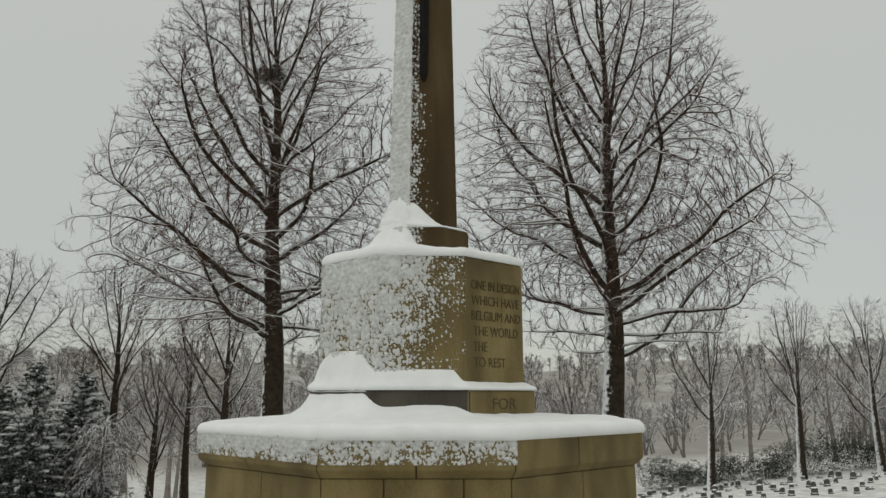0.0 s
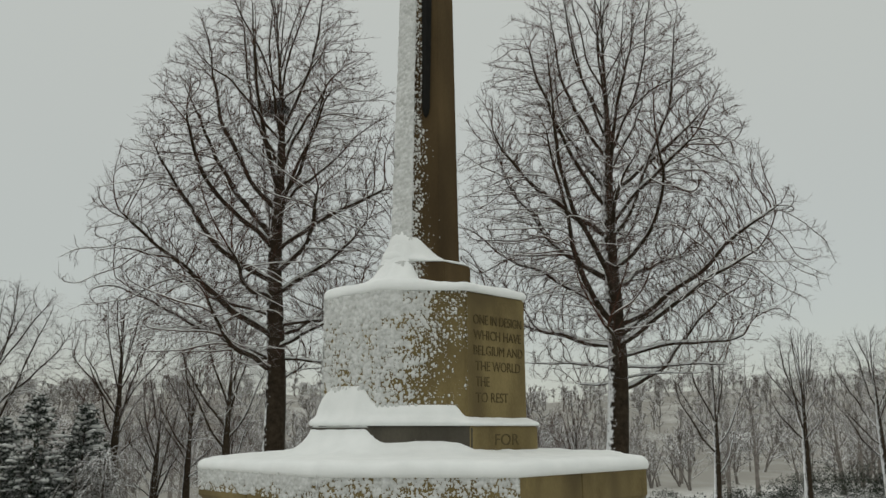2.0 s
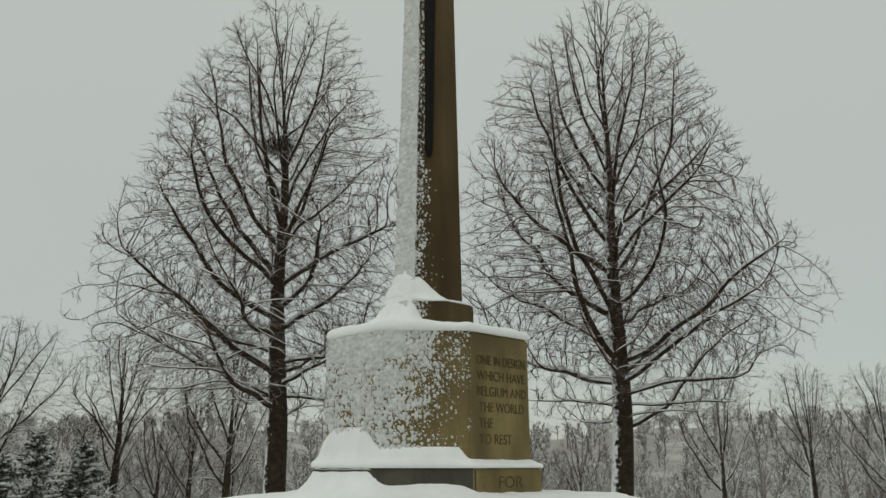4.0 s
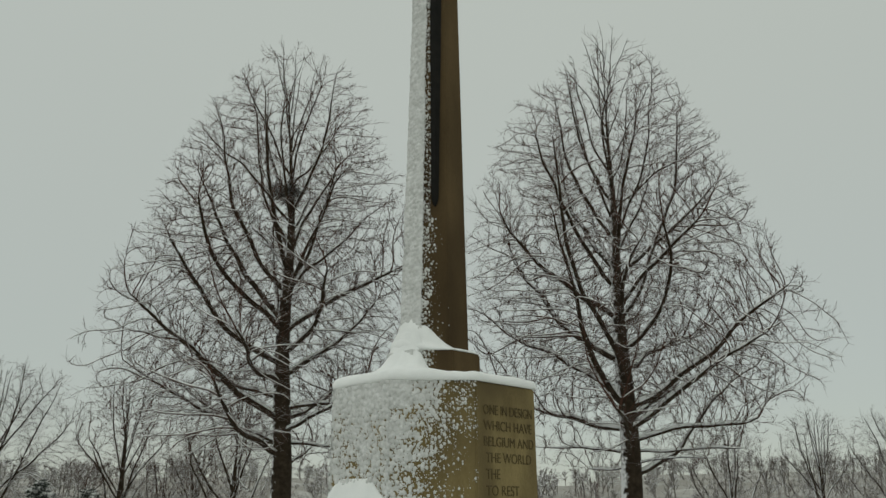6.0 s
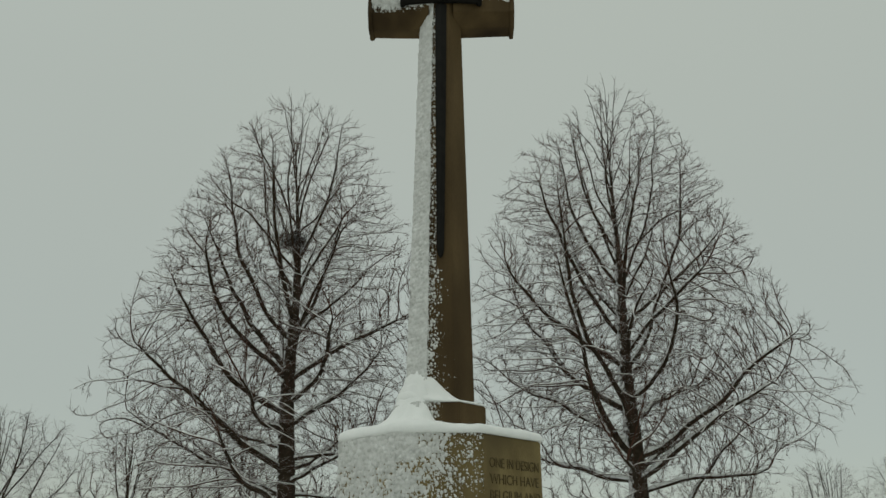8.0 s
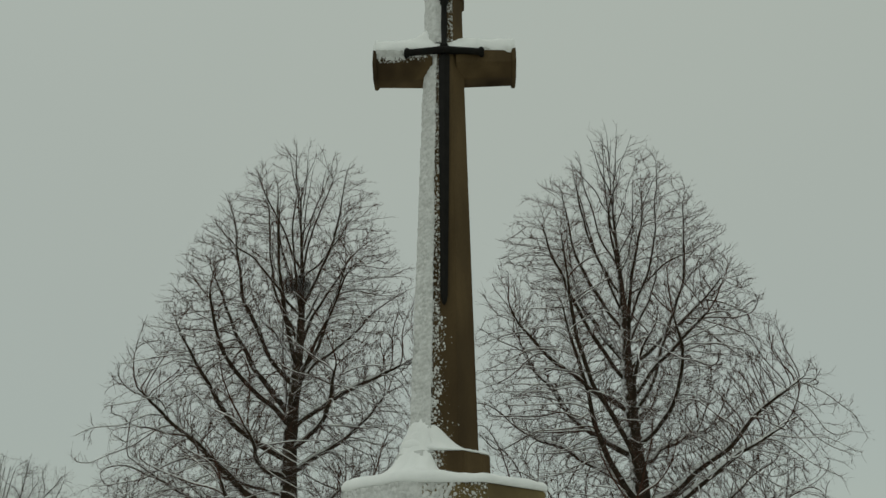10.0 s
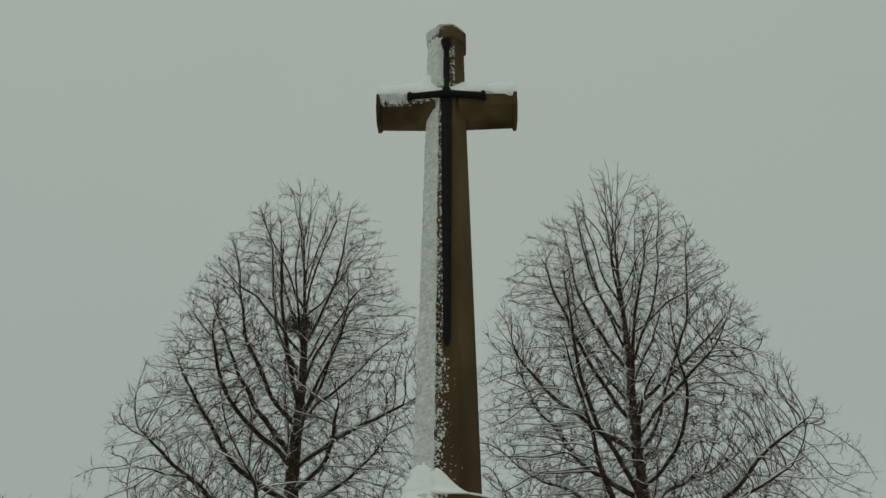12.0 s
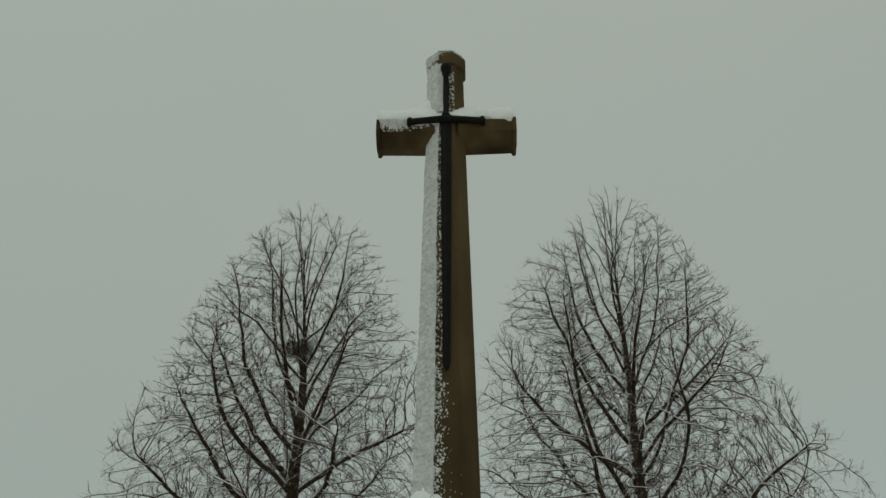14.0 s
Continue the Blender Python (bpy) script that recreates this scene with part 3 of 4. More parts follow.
def joined(pieces):
    vs, qs, off = [], [], 0
    for v, q in pieces:
        vs.append(v)
        qs.append(q + off)
        off += len(v)
    return np.concatenate(vs), np.concatenate(qs)


def offshoots(rng, parents, lengths, per, lo, hi, spread, ratio, flat=0.6, gap=None, skew=1.0):
    """Starts, ways and lengths of side branches along parents. gap: metres from one to the next."""
    n, k, _ = parents.shape
    s = np.sort(lo + (hi - lo) * rng.uniform(0, 1, (n, per)) ** skew, 1)
    idx = s * (k - 1)
    i0 = np.clip(idx.astype(int), 0, k - 2)
    fr = (idx - i0)[..., None]
    rows = np.arange(n)[:, None]
    start = parents[rows, i0] * (1 - fr) + parents[rows, i0 + 1] * fr
    way = unit(parents[rows, i0 + 1] - parents[rows, i0])
    side = unit(np.cross(way, rng.normal(0, 1, (n, per, 3)) * np.array([1, 1, flat])))
    a = np.radians(rng.normal(spread, 9, (n, per)))[..., None]
    out = way * np.cos(a) + side * np.sin(a)
    length = lengths[:, None] * ratio * (1.15 - 0.75 * s) * rng.uniform(0.55, 1.15, (n, per))
    keep = np.ones(n * per, bool) if gap is None else (rng.uniform(0, 1, (n, per)) < (lengths / (per * gap))[:, None]).ravel()
    return start.reshape(-1, 3)[keep], out.reshape(-1, 3)[keep], length.ravel()[keep]


def chain_tubes(chains, sides):
    """Tubes along polylines of any length; chains: (points, radii)."""
    groups = collections.defaultdict(list)
    for pts, rad in chains:
        groups[len(pts)].append((pts, rad))
    pieces = []
    for k, items in groups.items():
        pts, rad = np.array([p for p, _ in items]), np.array([r for _, r in items])
        pieces.append(tubes_by(pts, rad, sides))
    return joined(pieces)


def crown_edge(z, az, shape, seed):
    """Horizontal reach of a crown at a height and bearing; shape: heights, reach to -x, reach to +x."""
    zs, rl, rr = shape
    c = np.cos(az)
    a, b = np.interp(z, zs, rl, left=0.2, right=0.05), np.interp(z, zs, rr, left=0.2, right=0.05)
    e = (a + b) / 2 + (b - a) / 2 * np.sign(c) * np.abs(c) ** 0.6
    return e * (1 - 0.12 * np.abs(np.sin(az))) * (0.95 + 0.10 * value_noise(az * 2.5, z * 0.9, seed))


def fill_crown(rng, pos, way, attract, step, sense, kill, lift, keep_on, rounds, inside):
    """Lets branches grow from the given nodes towards free places in the crown until each is served. Returns nodes, parents and ways."""
    pos, way = list(pos), list(way)
    parent = [-1] * len(pos)
    kids = [0] * len(pos)
    near = np.full(len(attract), -1)
    dist = np.full(len(attract), 1e9)
    fresh = np.arange(len(pos))
    for _ in range(rounds):
        p = np.array([pos[i] for i in fresh])
        for lo in range(0, len(p), 600):
            q = p[lo:lo + 600]
            d2 = (attract ** 2).sum(1)[:, None] + (q ** 2).sum(1)[None] - 2 * attract @ q.T
            j = d2.argmin(1)
            d = np.sqrt(np.maximum(d2[np.arange(len(attract)), j], 0))
            better = d < dist
            dist = np.where(better, d, dist)
            near = np.where(better, fresh[lo + j], near)
        alive = dist > kill
        attract, near, dist = attract[alive], near[alive], dist[alive]
        if not len(attract):
            break
        use = dist < sense
        if not use.any():
            break
        owners, inverse = np.unique(near[use], return_inverse=True)
        pull = np.zeros((len(owners), 3))
        base = np.array([pos[i] for i in near[use]]).reshape(-1, 3)
        np.add.at(pull, inverse, unit(attract[use] - base))
        pull = unit(pull)
        d = unit(pull + np.array([way[o] for o in owners]) * keep_on + np.array([0, 0, lift]) + rng.normal(0, 0.10, pull.shape))
        spot = np.array([pos[o] for o in owners]) + d * step
        fits = inside(spot) & ((d * pull).sum(1) > 0.15) & (np.array([kids[o] for o in owners]) < 3)
        idle = np.zeros(len(attract), bool)
        idle[use] = ~fits[inverse]
        fresh = []
        for o, v, q in zip(owners[fits], d[fits], spot[fits]):
            kids[o] += 1
            pos.append(q)
            way.append(v)
            parent.append(int(o))
            kids.append(0)
            fresh.append(len(pos) - 1)
        attract, near, dist = attract[~idle], near[~idle], dist[~idle]
        fresh = np.array(fresh, int)
        if not len(fresh):
            break
    return np.array(pos), np.array(parent), np.array(way)


def limb_line(rng, start, az, rise, shape, seed, axis, fill, step, upturn, wobble):
    """One limb: leaves the stem at an angle, wanders, turns up towards its end, stops inside the crown's outline."""
    p, out = np.array(start, float), [np.array(start, float)]
    el, bearing = rise, az
    swing, bend, phase = rng.normal(0, 0.05), rng.uniform(0.5, 1.1), rng.uniform(0, 6.28)
    for i in range(90):
        bearing += rng.normal(0, wobble) + swing * 0.25
        el += upturn * step + wobble * 1.3 * math.sin(i * bend + phase) * 0.5 + rng.normal(0, wobble * 0.7)
        el = min(el, 1.5)
        p = p + step * np.array([math.cos(bearing) * math.cos(el), math.sin(bearing) * math.cos(el), math.sin(el)])
        c = np.interp(p[2], axis[:, 2], axis[:, 0]), np.interp(p[2], axis[:, 2], axis[:, 1])
        rad, a = math.hypot(p[0] - c[0], p[1] - c[1]), math.atan2(p[1] - c[1], p[0] - c[0])
        if i > 1 and (rad > fill * float(crown_edge(p[2], a, shape, seed)) or p[2] > shape[0][-1] * 0.96):
            break
        out.append(p)
    return np.array(out)


def winter_tree(seed, height, shape, axis, limbs, places, girth=1.0, split=0.9, bare=2.6, steep=0.0, step=0.20, sense=1.6, kill=0.28, twigs=2, twig=0.30, extra=(), mat=None, tip=0.0074, thick=2.06, coat=1.0, bark=None, foot=0.0):
    """Meshes of a leafless tree, its foot at the origin. axis: (height, x) of the leader; split: where the leader dissolves;
    bare: height of the clear stem; foot: how far the stem goes on below the origin; places: how many twig ends the crown has; extra: single limbs (height, bearing, rise)."""
    rng = np.random.default_rng(seed)
    bark, mat = bark or BARK, mat or TWIG
    top = height * split
    K = max(18, int(top / 0.35))
    zz = np.linspace(-foot, top, K)
    axis_x = np.interp(zz, [a for a, _ in axis], [b for _, b in axis])
    trunk = np.stack([axis_x + 0.06 * girth * np.sin(zz * 0.7 + seed), 0.08 * np.sin(zz * 0.4 + 2), zz], -1)
    R = girth * np.interp(zz / height, [0, 0.03, 0.12, 0.30, 0.48, 0.67, 0.86, 1.0], [0.50, 0.39, 0.33, 0.27, 0.20, 0.105, 0.040, 0.014])
    R = R * np.interp(zz / top, [0.72, 1], [1, 0.3])
    tp, tq = tubes_by(trunk[None], R[None], 14)
    ridge = 1 + 0.05 * (value_noise(np.arange(len(tp)) % 14 * 1.7, tp[:, 2] * 1.5, seed) - 0.5) * 2
    tp = np.repeat(trunk, 14, 0) + (tp - np.repeat(trunk, 14, 0)) * ridge[:, None]
    made = {"trunk": raw_mesh("trunk", tp, tq, bark), "limbs": []}

    # limbs, set spirally round the leader: nearly level low down, steep towards the top
    lines = []
    for i in range(limbs):
        f = (i + rng.uniform(0, 0.9)) / limbs
        h = bare + (top - bare) * f ** 1.2
        az = i * 2.39996 + rng.normal(0, 0.25)
        rise = math.radians(float(np.interp(h / height, [0.1, 0.22, 0.35, 0.5, 0.7, 0.9], [0, 8, 27, 44, 61, 73]))) + rng.normal(0, 0.09) + steep
        start = trunk[int(np.argmin(np.abs(zz - h)))]
        lines.append(limb_line(rng, start, az, rise, shape, seed, trunk, rng.uniform(0.74, 0.93), step, 0.035 + 0.03 * f, 0.085))
    for h, az, rise in extra:
        lines.append(limb_line(rng, trunk[int(np.argmin(np.abs(zz - h)))], az, rise, shape, seed, trunk, 0.94, step, 0.03, 0.085))
    forks = sum(1 for _, _, rise in extra if rise > 0.6)
    lines = [l for l in lines if len(l) > 3]

    # free places, thicker towards the outline
    zs = np.array(shape[0])
    z = rng.uniform(zs[0], zs[-1], places * 6)
    az = rng.uniform(-math.pi, math.pi, places * 6)
    edge = crown_edge(z, az, shape, seed)
    z, az, edge = (v[rng.uniform(0, 1, places * 6) < ((edge / edge.max()) ** 1.3 + 0.04) * np.interp(z / height, [0.2, 0.55], [0.68, 1])][:places] for v in (z, az, edge))
    rad = edge * rng.uniform(0.04, 1, len(z)) ** 0.36
    free = np.stack([np.interp(z, zz, trunk[:, 0]) + rad * np.cos(az), rad * np.sin(az), z], -1)
    seeds, ways, owner, above = [], [], [], []
    for n_l, l in enumerate(lines):
        t = unit(np.gradient(l, axis=0))
        for j in range(2, len(l)):
            seeds.append(l[j]), ways.append(t[j]), owner.append(n_l), above.append(j)
    for j in np.nonzero(zz > height * 0.6)[0]:
        seeds.append(trunk[j]), ways.append(np.array([0, 0, 1.0])), owner.append(-1), above.append(int(j))
    n_seed = len(seeds)

    def inside(p):
        x, y = p[:, 0] - np.interp(p[:, 2], zz, trunk[:, 0]), p[:, 1]
        return (np.hypot(x, y) < crown_edge(p[:, 2], np.arctan2(y, x), shape, seed)) & (p[:, 2] < zs[-1]) & (p[:, 2] > zs[0] - 0.6)

    pos, parent, way = fill_crown(rng, seeds, ways, free, step, sense, kill, 0.24, 1.0, 90, inside)

    # girth of every branch from the twigs that it bears
    n = len(pos)
    load = np.zeros(n)
    kids = collections.defaultdict(list)
    for i in range(n_seed, n):
        kids[int(parent[i])].append(i)
    for i in range(n - 1, n_seed - 1, -1):
        if load[i] == 0:
            load[i] = tip ** thick
        load[parent[i]] += load[i]
    rr = np.maximum(load, tip ** thick) ** (1 / thick)
    chains, stack = [], [(i, k) for i in range(n_seed) for k in kids[i]]
    while stack:
        a, b = stack.pop()
        path = [a, b]
        while kids[path[-1]]:
            nxt = sorted(kids[path[-1]], key=lambda k: -rr[k])
            stack += [(path[-1], k) for k in nxt[1:]]
            path.append(nxt[0])
        rad = rr[path].copy()
        rad[0] = rad[1]
        pts = pos[path].copy()
        if len(pts) > 3:
            pts[1:-1] = 0.25 * pts[:-2] + 0.5 * pts[1:-1] + 0.25 * pts[2:]
        chains.append((pts, rad))
    heavy = [c for c in chains if c[1][0] > 0.021 * girth ** 0.5]
    light = [c for c in chains if c[1][0] <= 0.021 * girth ** 0.5]

    limb_chains = []
    seed_load = np.zeros(n_seed)
    for i in range(n_seed):
        seed_load[i] = sum(load[k] for k in kids[i])
    at = 0
    for n_l, l in enumerate(lines):
        m = len(l) - 2
        carried = np.cumsum(seed_load[at:at + m][::-1])[::-1]
        at += m
        rad = np.concatenate([[carried[0]] * 2, carried]) ** (1 / thick)
        rad = np.maximum(rad, np.linspace(0.012 + (0.018 if n_l >= len(lines) - forks else 0.006) * m * step * girth, tip * 1.2, len(l)))
        rad = np.minimum(rad, (0.78 if n_l >= len(lines) - forks else 0.41) * float(np.interp(l[0, 2], zz, R)) + 0.012)
        rad[1:-1] = 0.25 * rad[:-2] + 0.5 * rad[1:-1] + 0.25 * rad[2:]
        rad[0] *= 1.2
        limb_chains.append((l, rad))
        made["limbs"].append(raw_mesh("limb", *tubes_by(l[None], rad[None], 7), bark))

    # twigs on the thin branches
    thin = np.nonzero((rr < tip * 2.6) & (np.arange(n) >= n_seed))[0]
    pieces = [chain_tubes(light, 3)]
    if heavy:
        pieces.append(chain_tubes(heavy, 5))
    if twigs:
        who = np.repeat(thin, twigs)
        w = way[who]
        side = unit(np.cross(w, rng.normal(0, 1, (len(who), 3))))
        a = np.radians(rng.normal(38, 13, len(who)))[:, None]
        start = pos[who] - w * step * rng.uniform(0, 1, (len(who), 1))
        ln = twig * rng.uniform(0.45, 1.35, len(who))
        t1 = grow(rng, start, w * np.cos(a) + side * np.sin(a), ln, 3, 0.55, 0.14)
        pieces.append(tubes(t1, np.full(len(who), tip * 0.66), np.full(len(who), tip * 0.42), 3))
    made["crown"] = raw_mesh("twig_crown", *joined(pieces), mat)

    # snow lying on whatever is not too steep
    lying = []
    for pts, rad in limb_chains + [c for c in chains if c[1][0] > tip * 1.9]:
        t = unit(np.gradient(pts, axis=0))
        flat = np.clip((0.80 - np.abs(t[:, 2])) / 0.35, 0, 1) * np.clip((0.88 - pts[:, 2] / height) / 0.4, 0.06, 1) * coat
        flat[0] = 0
        if flat.max() < 0.2 or len(pts) < 3:
            continue
        lift = np.array([0, 0, 1.0]) - t * t[:, 2:3]
        lying.append((pts + lift * ((rad + 0.005) * (0.62 + 0.42 * flat))[:, None], np.maximum((rad * 0.68 + 0.004) * np.minimum(1, flat * 1.3), 0.001)))
    made["snow"] = raw_mesh("limb_snow", *chain_tubes(lying, 4), SNOW)
    return made


def put_grown(made, name, x, y, label, group, scale=1.0, turn=0.0, rest=-0.15):
    t = thing(name, x, y, float(ground_height(x, y)) + rest, label, "tree", group)
    t.scale, t.rotation_euler = (scale, scale, scale), (0, 0, turn)
    place("trunk", made["trunk"], t)
    for me in made["limbs"]:
        place("limb", me, t)
    tagged(place("limb_snow", made["snow"], t, "snow lying along the limbs"), kind="stuff")
    tagged(place("twig_crown", made["crown"], t, "fine reddish-brown twigs"), kind="stuff")
    return t


PAIR = "pair of tall trees behind the memorial"

# crowns: heights over the foot, reach to -x and to +x of the leader
CROWN_A = ([4.6, 5.4, 6.8, 8.4, 9.4, 11.2, 12.2, 14.4, 15.9, 17.6, 19.2, 20.6, 21.2], [2.32, 5.52, 6.99, 7.44, 7.24, 6.51, 5.9, 5.09, 4.29, 3.31, 2.32, 1.11, 0.28], [2.47, 3.4, 4.12, 4.74, 4.84, 4.89, 4.84, 4.53, 3.91, 3.6, 2.68, 1.13, 0.31])
put_grown(winter_tree(11, 21.1, CROWN_A, ((0, 0.0), (5.0, -0.15), (12.0, -0.33), (15.4, -0.45), (20.5, -0.72)), 48, 21500, girth=1.12, split=0.9, bare=3.3, foot=1.0, extra=((3.7, 3.0, 0.12), (4.3, 3.5, 0.1), (5.4, 2.7, 0.15), (4.4, 0.1, 0.2))),
          "broadleaf_tree", -5.70, 27, "tall leafless tree with snow-dusted limbs and a bird's nest", PAIR, rest=0.68)
CROWN_B = ([4.3, 5.0, 6.0, 7.3, 8.8, 9.9, 11.2, 13.0, 14.2, 15.8, 18.0, 19.4, 20.9, 21.9], [2.47, 3.3, 4.02, 5.15, 5.67, 5.87, 5.77, 5.56, 5.25, 4.74, 3.5, 1.85, 1.24, 0.31], [2.27, 3.97, 5.1, 7.47, 8.22, 6.9, 6.05, 5.17, 4.81, 4.37, 3.1, 2.43, 1.11, 0.31])
put_grown(winter_tree(23, 21.8, CROWN_B, ((0, 0.0), (3.0, 0.1), (11.0, 0.17), (15.0, 0.15), (21.0, 0.35)), 52, 22500, girth=1.12, split=0.94, bare=3.4, foot=1.0, extra=((4.2, 0.12, 0.26), (5.2, -0.2, 0.15), (3.9, 3.3, 0.12), (4.9, 2.9, 0.1))),
          "broadleaf_tree", 5.68, 27, "tall leafless tree with a broad crown of snow-dusted limbs", PAIR, rest=0.72)


def small_tree(seed, height, spread, stems, mat, limbs=26, thin=0.016):
    """Meshes of a lesser bare tree, its foot at the origin: stem and branches in one."""
    rng = np.random.default_rng(seed)
    az = rng.uniform(0, 6.28, stems)
    tilt = np.radians(rng.uniform(4, 20, stems)) * (1 if stems > 1 else 0.3)
    way = np.stack([np.sin(tilt) * np.cos(az), np.sin(tilt) * np.sin(az), np.cos(tilt)], -1)
    start = np.zeros((stems, 3))
    start[:, :2] = rng.normal(0, 0.07, (stems, 2)) * (stems > 1)
    ls = height * rng.uniform(0.8, 1.0, stems)
    stem = grow(rng, start, way, ls, 10, 0.25, 0.05)
    s1, w1, l1 = offshoots(rng, stem, ls, limbs, 0.22, 0.97, 42, spread)
    b1 = grow(rng, s1, w1, l1, 8, 0.6, 0.09)
    s2, w2, l2 = offshoots(rng, b1, l1, 7, 0.15, 1.0, 42, 0.5)
    b2 = grow(rng, s2, w2, l2, 3, 0.3, 0.1)
    parts = [tubes(stem, 0.04 + 0.013 * ls, np.full(stems, 0.01), 4), tubes(b1[:, ::2], thin + 0.014 * l1, np.full(len(l1), thin), 3), tubes(b2, np.full(len(l2), thin), np.full(len(l2), thin * 0.6), 3)]
    return raw_mesh("far_wood", *joined(parts), mat)


def lesser(seed, height, wide, base, limbs, places, bearing, mat=None, extra=(), split=0.85, bark=None):
    """A lesser tree of the cemetery edge: a crown like a broom on a clear stem."""
    zs = [height * f for f in (base, base + 0.12, 0.45, 0.62, 0.8, 0.93, 1.0)]
    half = [wide * f for f in (0.25, 0.5, 0.8, 1.0, 0.98, 0.68, 0.2)]
    return winter_tree(seed, height, (zs, half, half), ((0, 0.0), (height, 0.3 * math.cos(bearing))), limbs, places, 0.58, split, height * base * 0.9, 0.25, 0.20, 1.4, 0.30, 2, 0.32, extra, mat or MID_TWIG, 0.0065, bark=bark)


EDGE = "bare trees of the cemetery edge"
SLIM = "slender leafless tree with snow on its branches"
FORKED = lesser(31, 9.3, 2.5, 0.24, 16, 3000, 0.3, extra=((2.2, 0.1, 1.0),))
SLENDER = lesser(32, 8.8, 2.0, 0.28, 24, 4200, 2.0)
BUSHY = lesser(33, 8.0, 2.4, 0.16, 20, 3600, 0.5, split=0.7, extra=((0.7, 2.8, 1.1), (0.9, 0.2, 1.15), (1.2, 4.5, 1.1)))
SPREAD = lesser(34, 9.0, 3.1, 0.22, 20, 3600, -0.5, extra=((2.0, 0.2, 0.7), (2.4, 3.0, 0.8)))
TWIGGY = lesser(37, 8.6, 2.0, 0.18, 30, 4600, 1.2, TWIG, split=0.75)
for made, x, y, sc, turn in [
        (FORKED, 25.8, 78, 1.95, 0.2), (SLENDER, 37.3, 84, 2.2, 1.0), (FORKED, 46.6, 86, 2.05, 2.4),
        (TWIGGY, -22.8, 55, 2.0, 1.0), (TWIGGY, -18.4, 58, 1.62, 3.0), (BUSHY, -22.0, 61, 1.6, 1.0), (FORKED, -12.5, 45, 1.5, 0.9), (SPREAD, -29.4, 50, 1.85, 0.4),
        (TWIGGY, 9.6, 60, 1.25, 2.0), (TWIGGY, 6.0, 66, 1.25, 4.0), (BUSHY, -6.5, 62, 1.2, 2.2), (TWIGGY, -17.6, 66, 1.3, 0.2)]:
    put_grown(made, "bare_tree", x, y, SLIM, EDGE, sc, turn)
# trees further off wear the bark colour paled to stand for mist
HAZED = [lesser(35, 9.0, 2.8, 0.2, 16, 1100, 0.4, FAR_TWIG, bark=FAR_TWIG), lesser(36, 9.0, 2.4, 0.25, 16, 1100, -0.4, FAR_TWIG, bark=FAR_TWIG)]
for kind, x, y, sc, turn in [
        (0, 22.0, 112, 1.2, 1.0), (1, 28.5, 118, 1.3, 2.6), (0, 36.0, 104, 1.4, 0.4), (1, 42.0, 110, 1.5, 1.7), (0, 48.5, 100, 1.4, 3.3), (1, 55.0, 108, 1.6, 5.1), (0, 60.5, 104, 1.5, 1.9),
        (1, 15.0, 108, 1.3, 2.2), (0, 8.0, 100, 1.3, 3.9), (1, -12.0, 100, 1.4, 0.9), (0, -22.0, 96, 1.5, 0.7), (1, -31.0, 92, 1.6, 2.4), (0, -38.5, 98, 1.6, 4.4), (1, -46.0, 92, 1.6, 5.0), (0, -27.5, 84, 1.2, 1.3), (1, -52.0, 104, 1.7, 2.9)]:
    put_grown(HAZED[kind], "bare_tree", x, y, "leafless tree in the valley, mist put into its pale colour", EDGE, sc, turn)

# far woods, in the bark colour paled for haze
rng = np.random.default_rng(77)
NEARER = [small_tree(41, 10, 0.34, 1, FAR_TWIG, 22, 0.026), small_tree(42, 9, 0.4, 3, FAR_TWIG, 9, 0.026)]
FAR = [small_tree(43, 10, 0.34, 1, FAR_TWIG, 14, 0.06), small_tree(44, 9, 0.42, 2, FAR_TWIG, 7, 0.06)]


def far_wood(name, count, y0, y1, seed, label, size, kinds):
    r = np.random.default_rng(seed)
    pieces = []
    for i in range(count):
        me = kinds[i % 2]
        v = np.zeros(len(me.vertices) * 3, np.float32)
        me.vertices.foreach_get("co", v)
        q = np.zeros(len(me.loops), np.int32)
        me.loops.foreach_get("vertex_index", q)
        a, s = r.uniform(0, 6.28), r.uniform(0.8, 1.4) * size
        y = r.uniform(y0, y1)
        x = r.uniform(-0.75, 0.75) * y
        c, sn = math.cos(a), math.sin(a)
        v = v.reshape(-1, 3) * s * np.array([1.6, 1.6, 1.0])
        v = v @ np.array([[c, sn, 0], [-sn, c, 0], [0, 0, 1]]) + np.array([x, y, float(ground_height(x, y)) - 0.2])
        pieces.append((v, q.reshape(-1, 4)))
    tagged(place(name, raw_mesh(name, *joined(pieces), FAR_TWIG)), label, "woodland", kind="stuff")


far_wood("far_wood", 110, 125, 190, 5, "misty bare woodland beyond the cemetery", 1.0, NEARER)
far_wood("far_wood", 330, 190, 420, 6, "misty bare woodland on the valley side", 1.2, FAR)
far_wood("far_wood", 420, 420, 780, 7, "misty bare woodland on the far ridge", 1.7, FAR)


# ---- evergreens ----
def spray(rng, centre, size, count, leaf, droop=0.0):
    """Many small leaf blades round a centre, as quads."""
    p = unit(rng.normal(0, 1, (count, 3))) * (rng.uniform(0.55, 1.0, (count, 1)) ** 0.5) * size + centre
    a = unit(rng.normal(0, 1, (count, 3)) + np.array([0, 0, -droop]))
    b = unit(np.cross(a, rng.normal(0, 1, (count, 3))))
    l = leaf * rng.uniform(0.6, 1.4, (count, 1))
    v = np.stack([p - a * l - b * l * 0.35, p + a * l - b * l * 0.2, p + a * l + b * l * 0.2, p - a * l + b * l * 0.35], 1)
    return v.reshape(-1, 3), np.arange(count * 4).reshape(-1, 4)


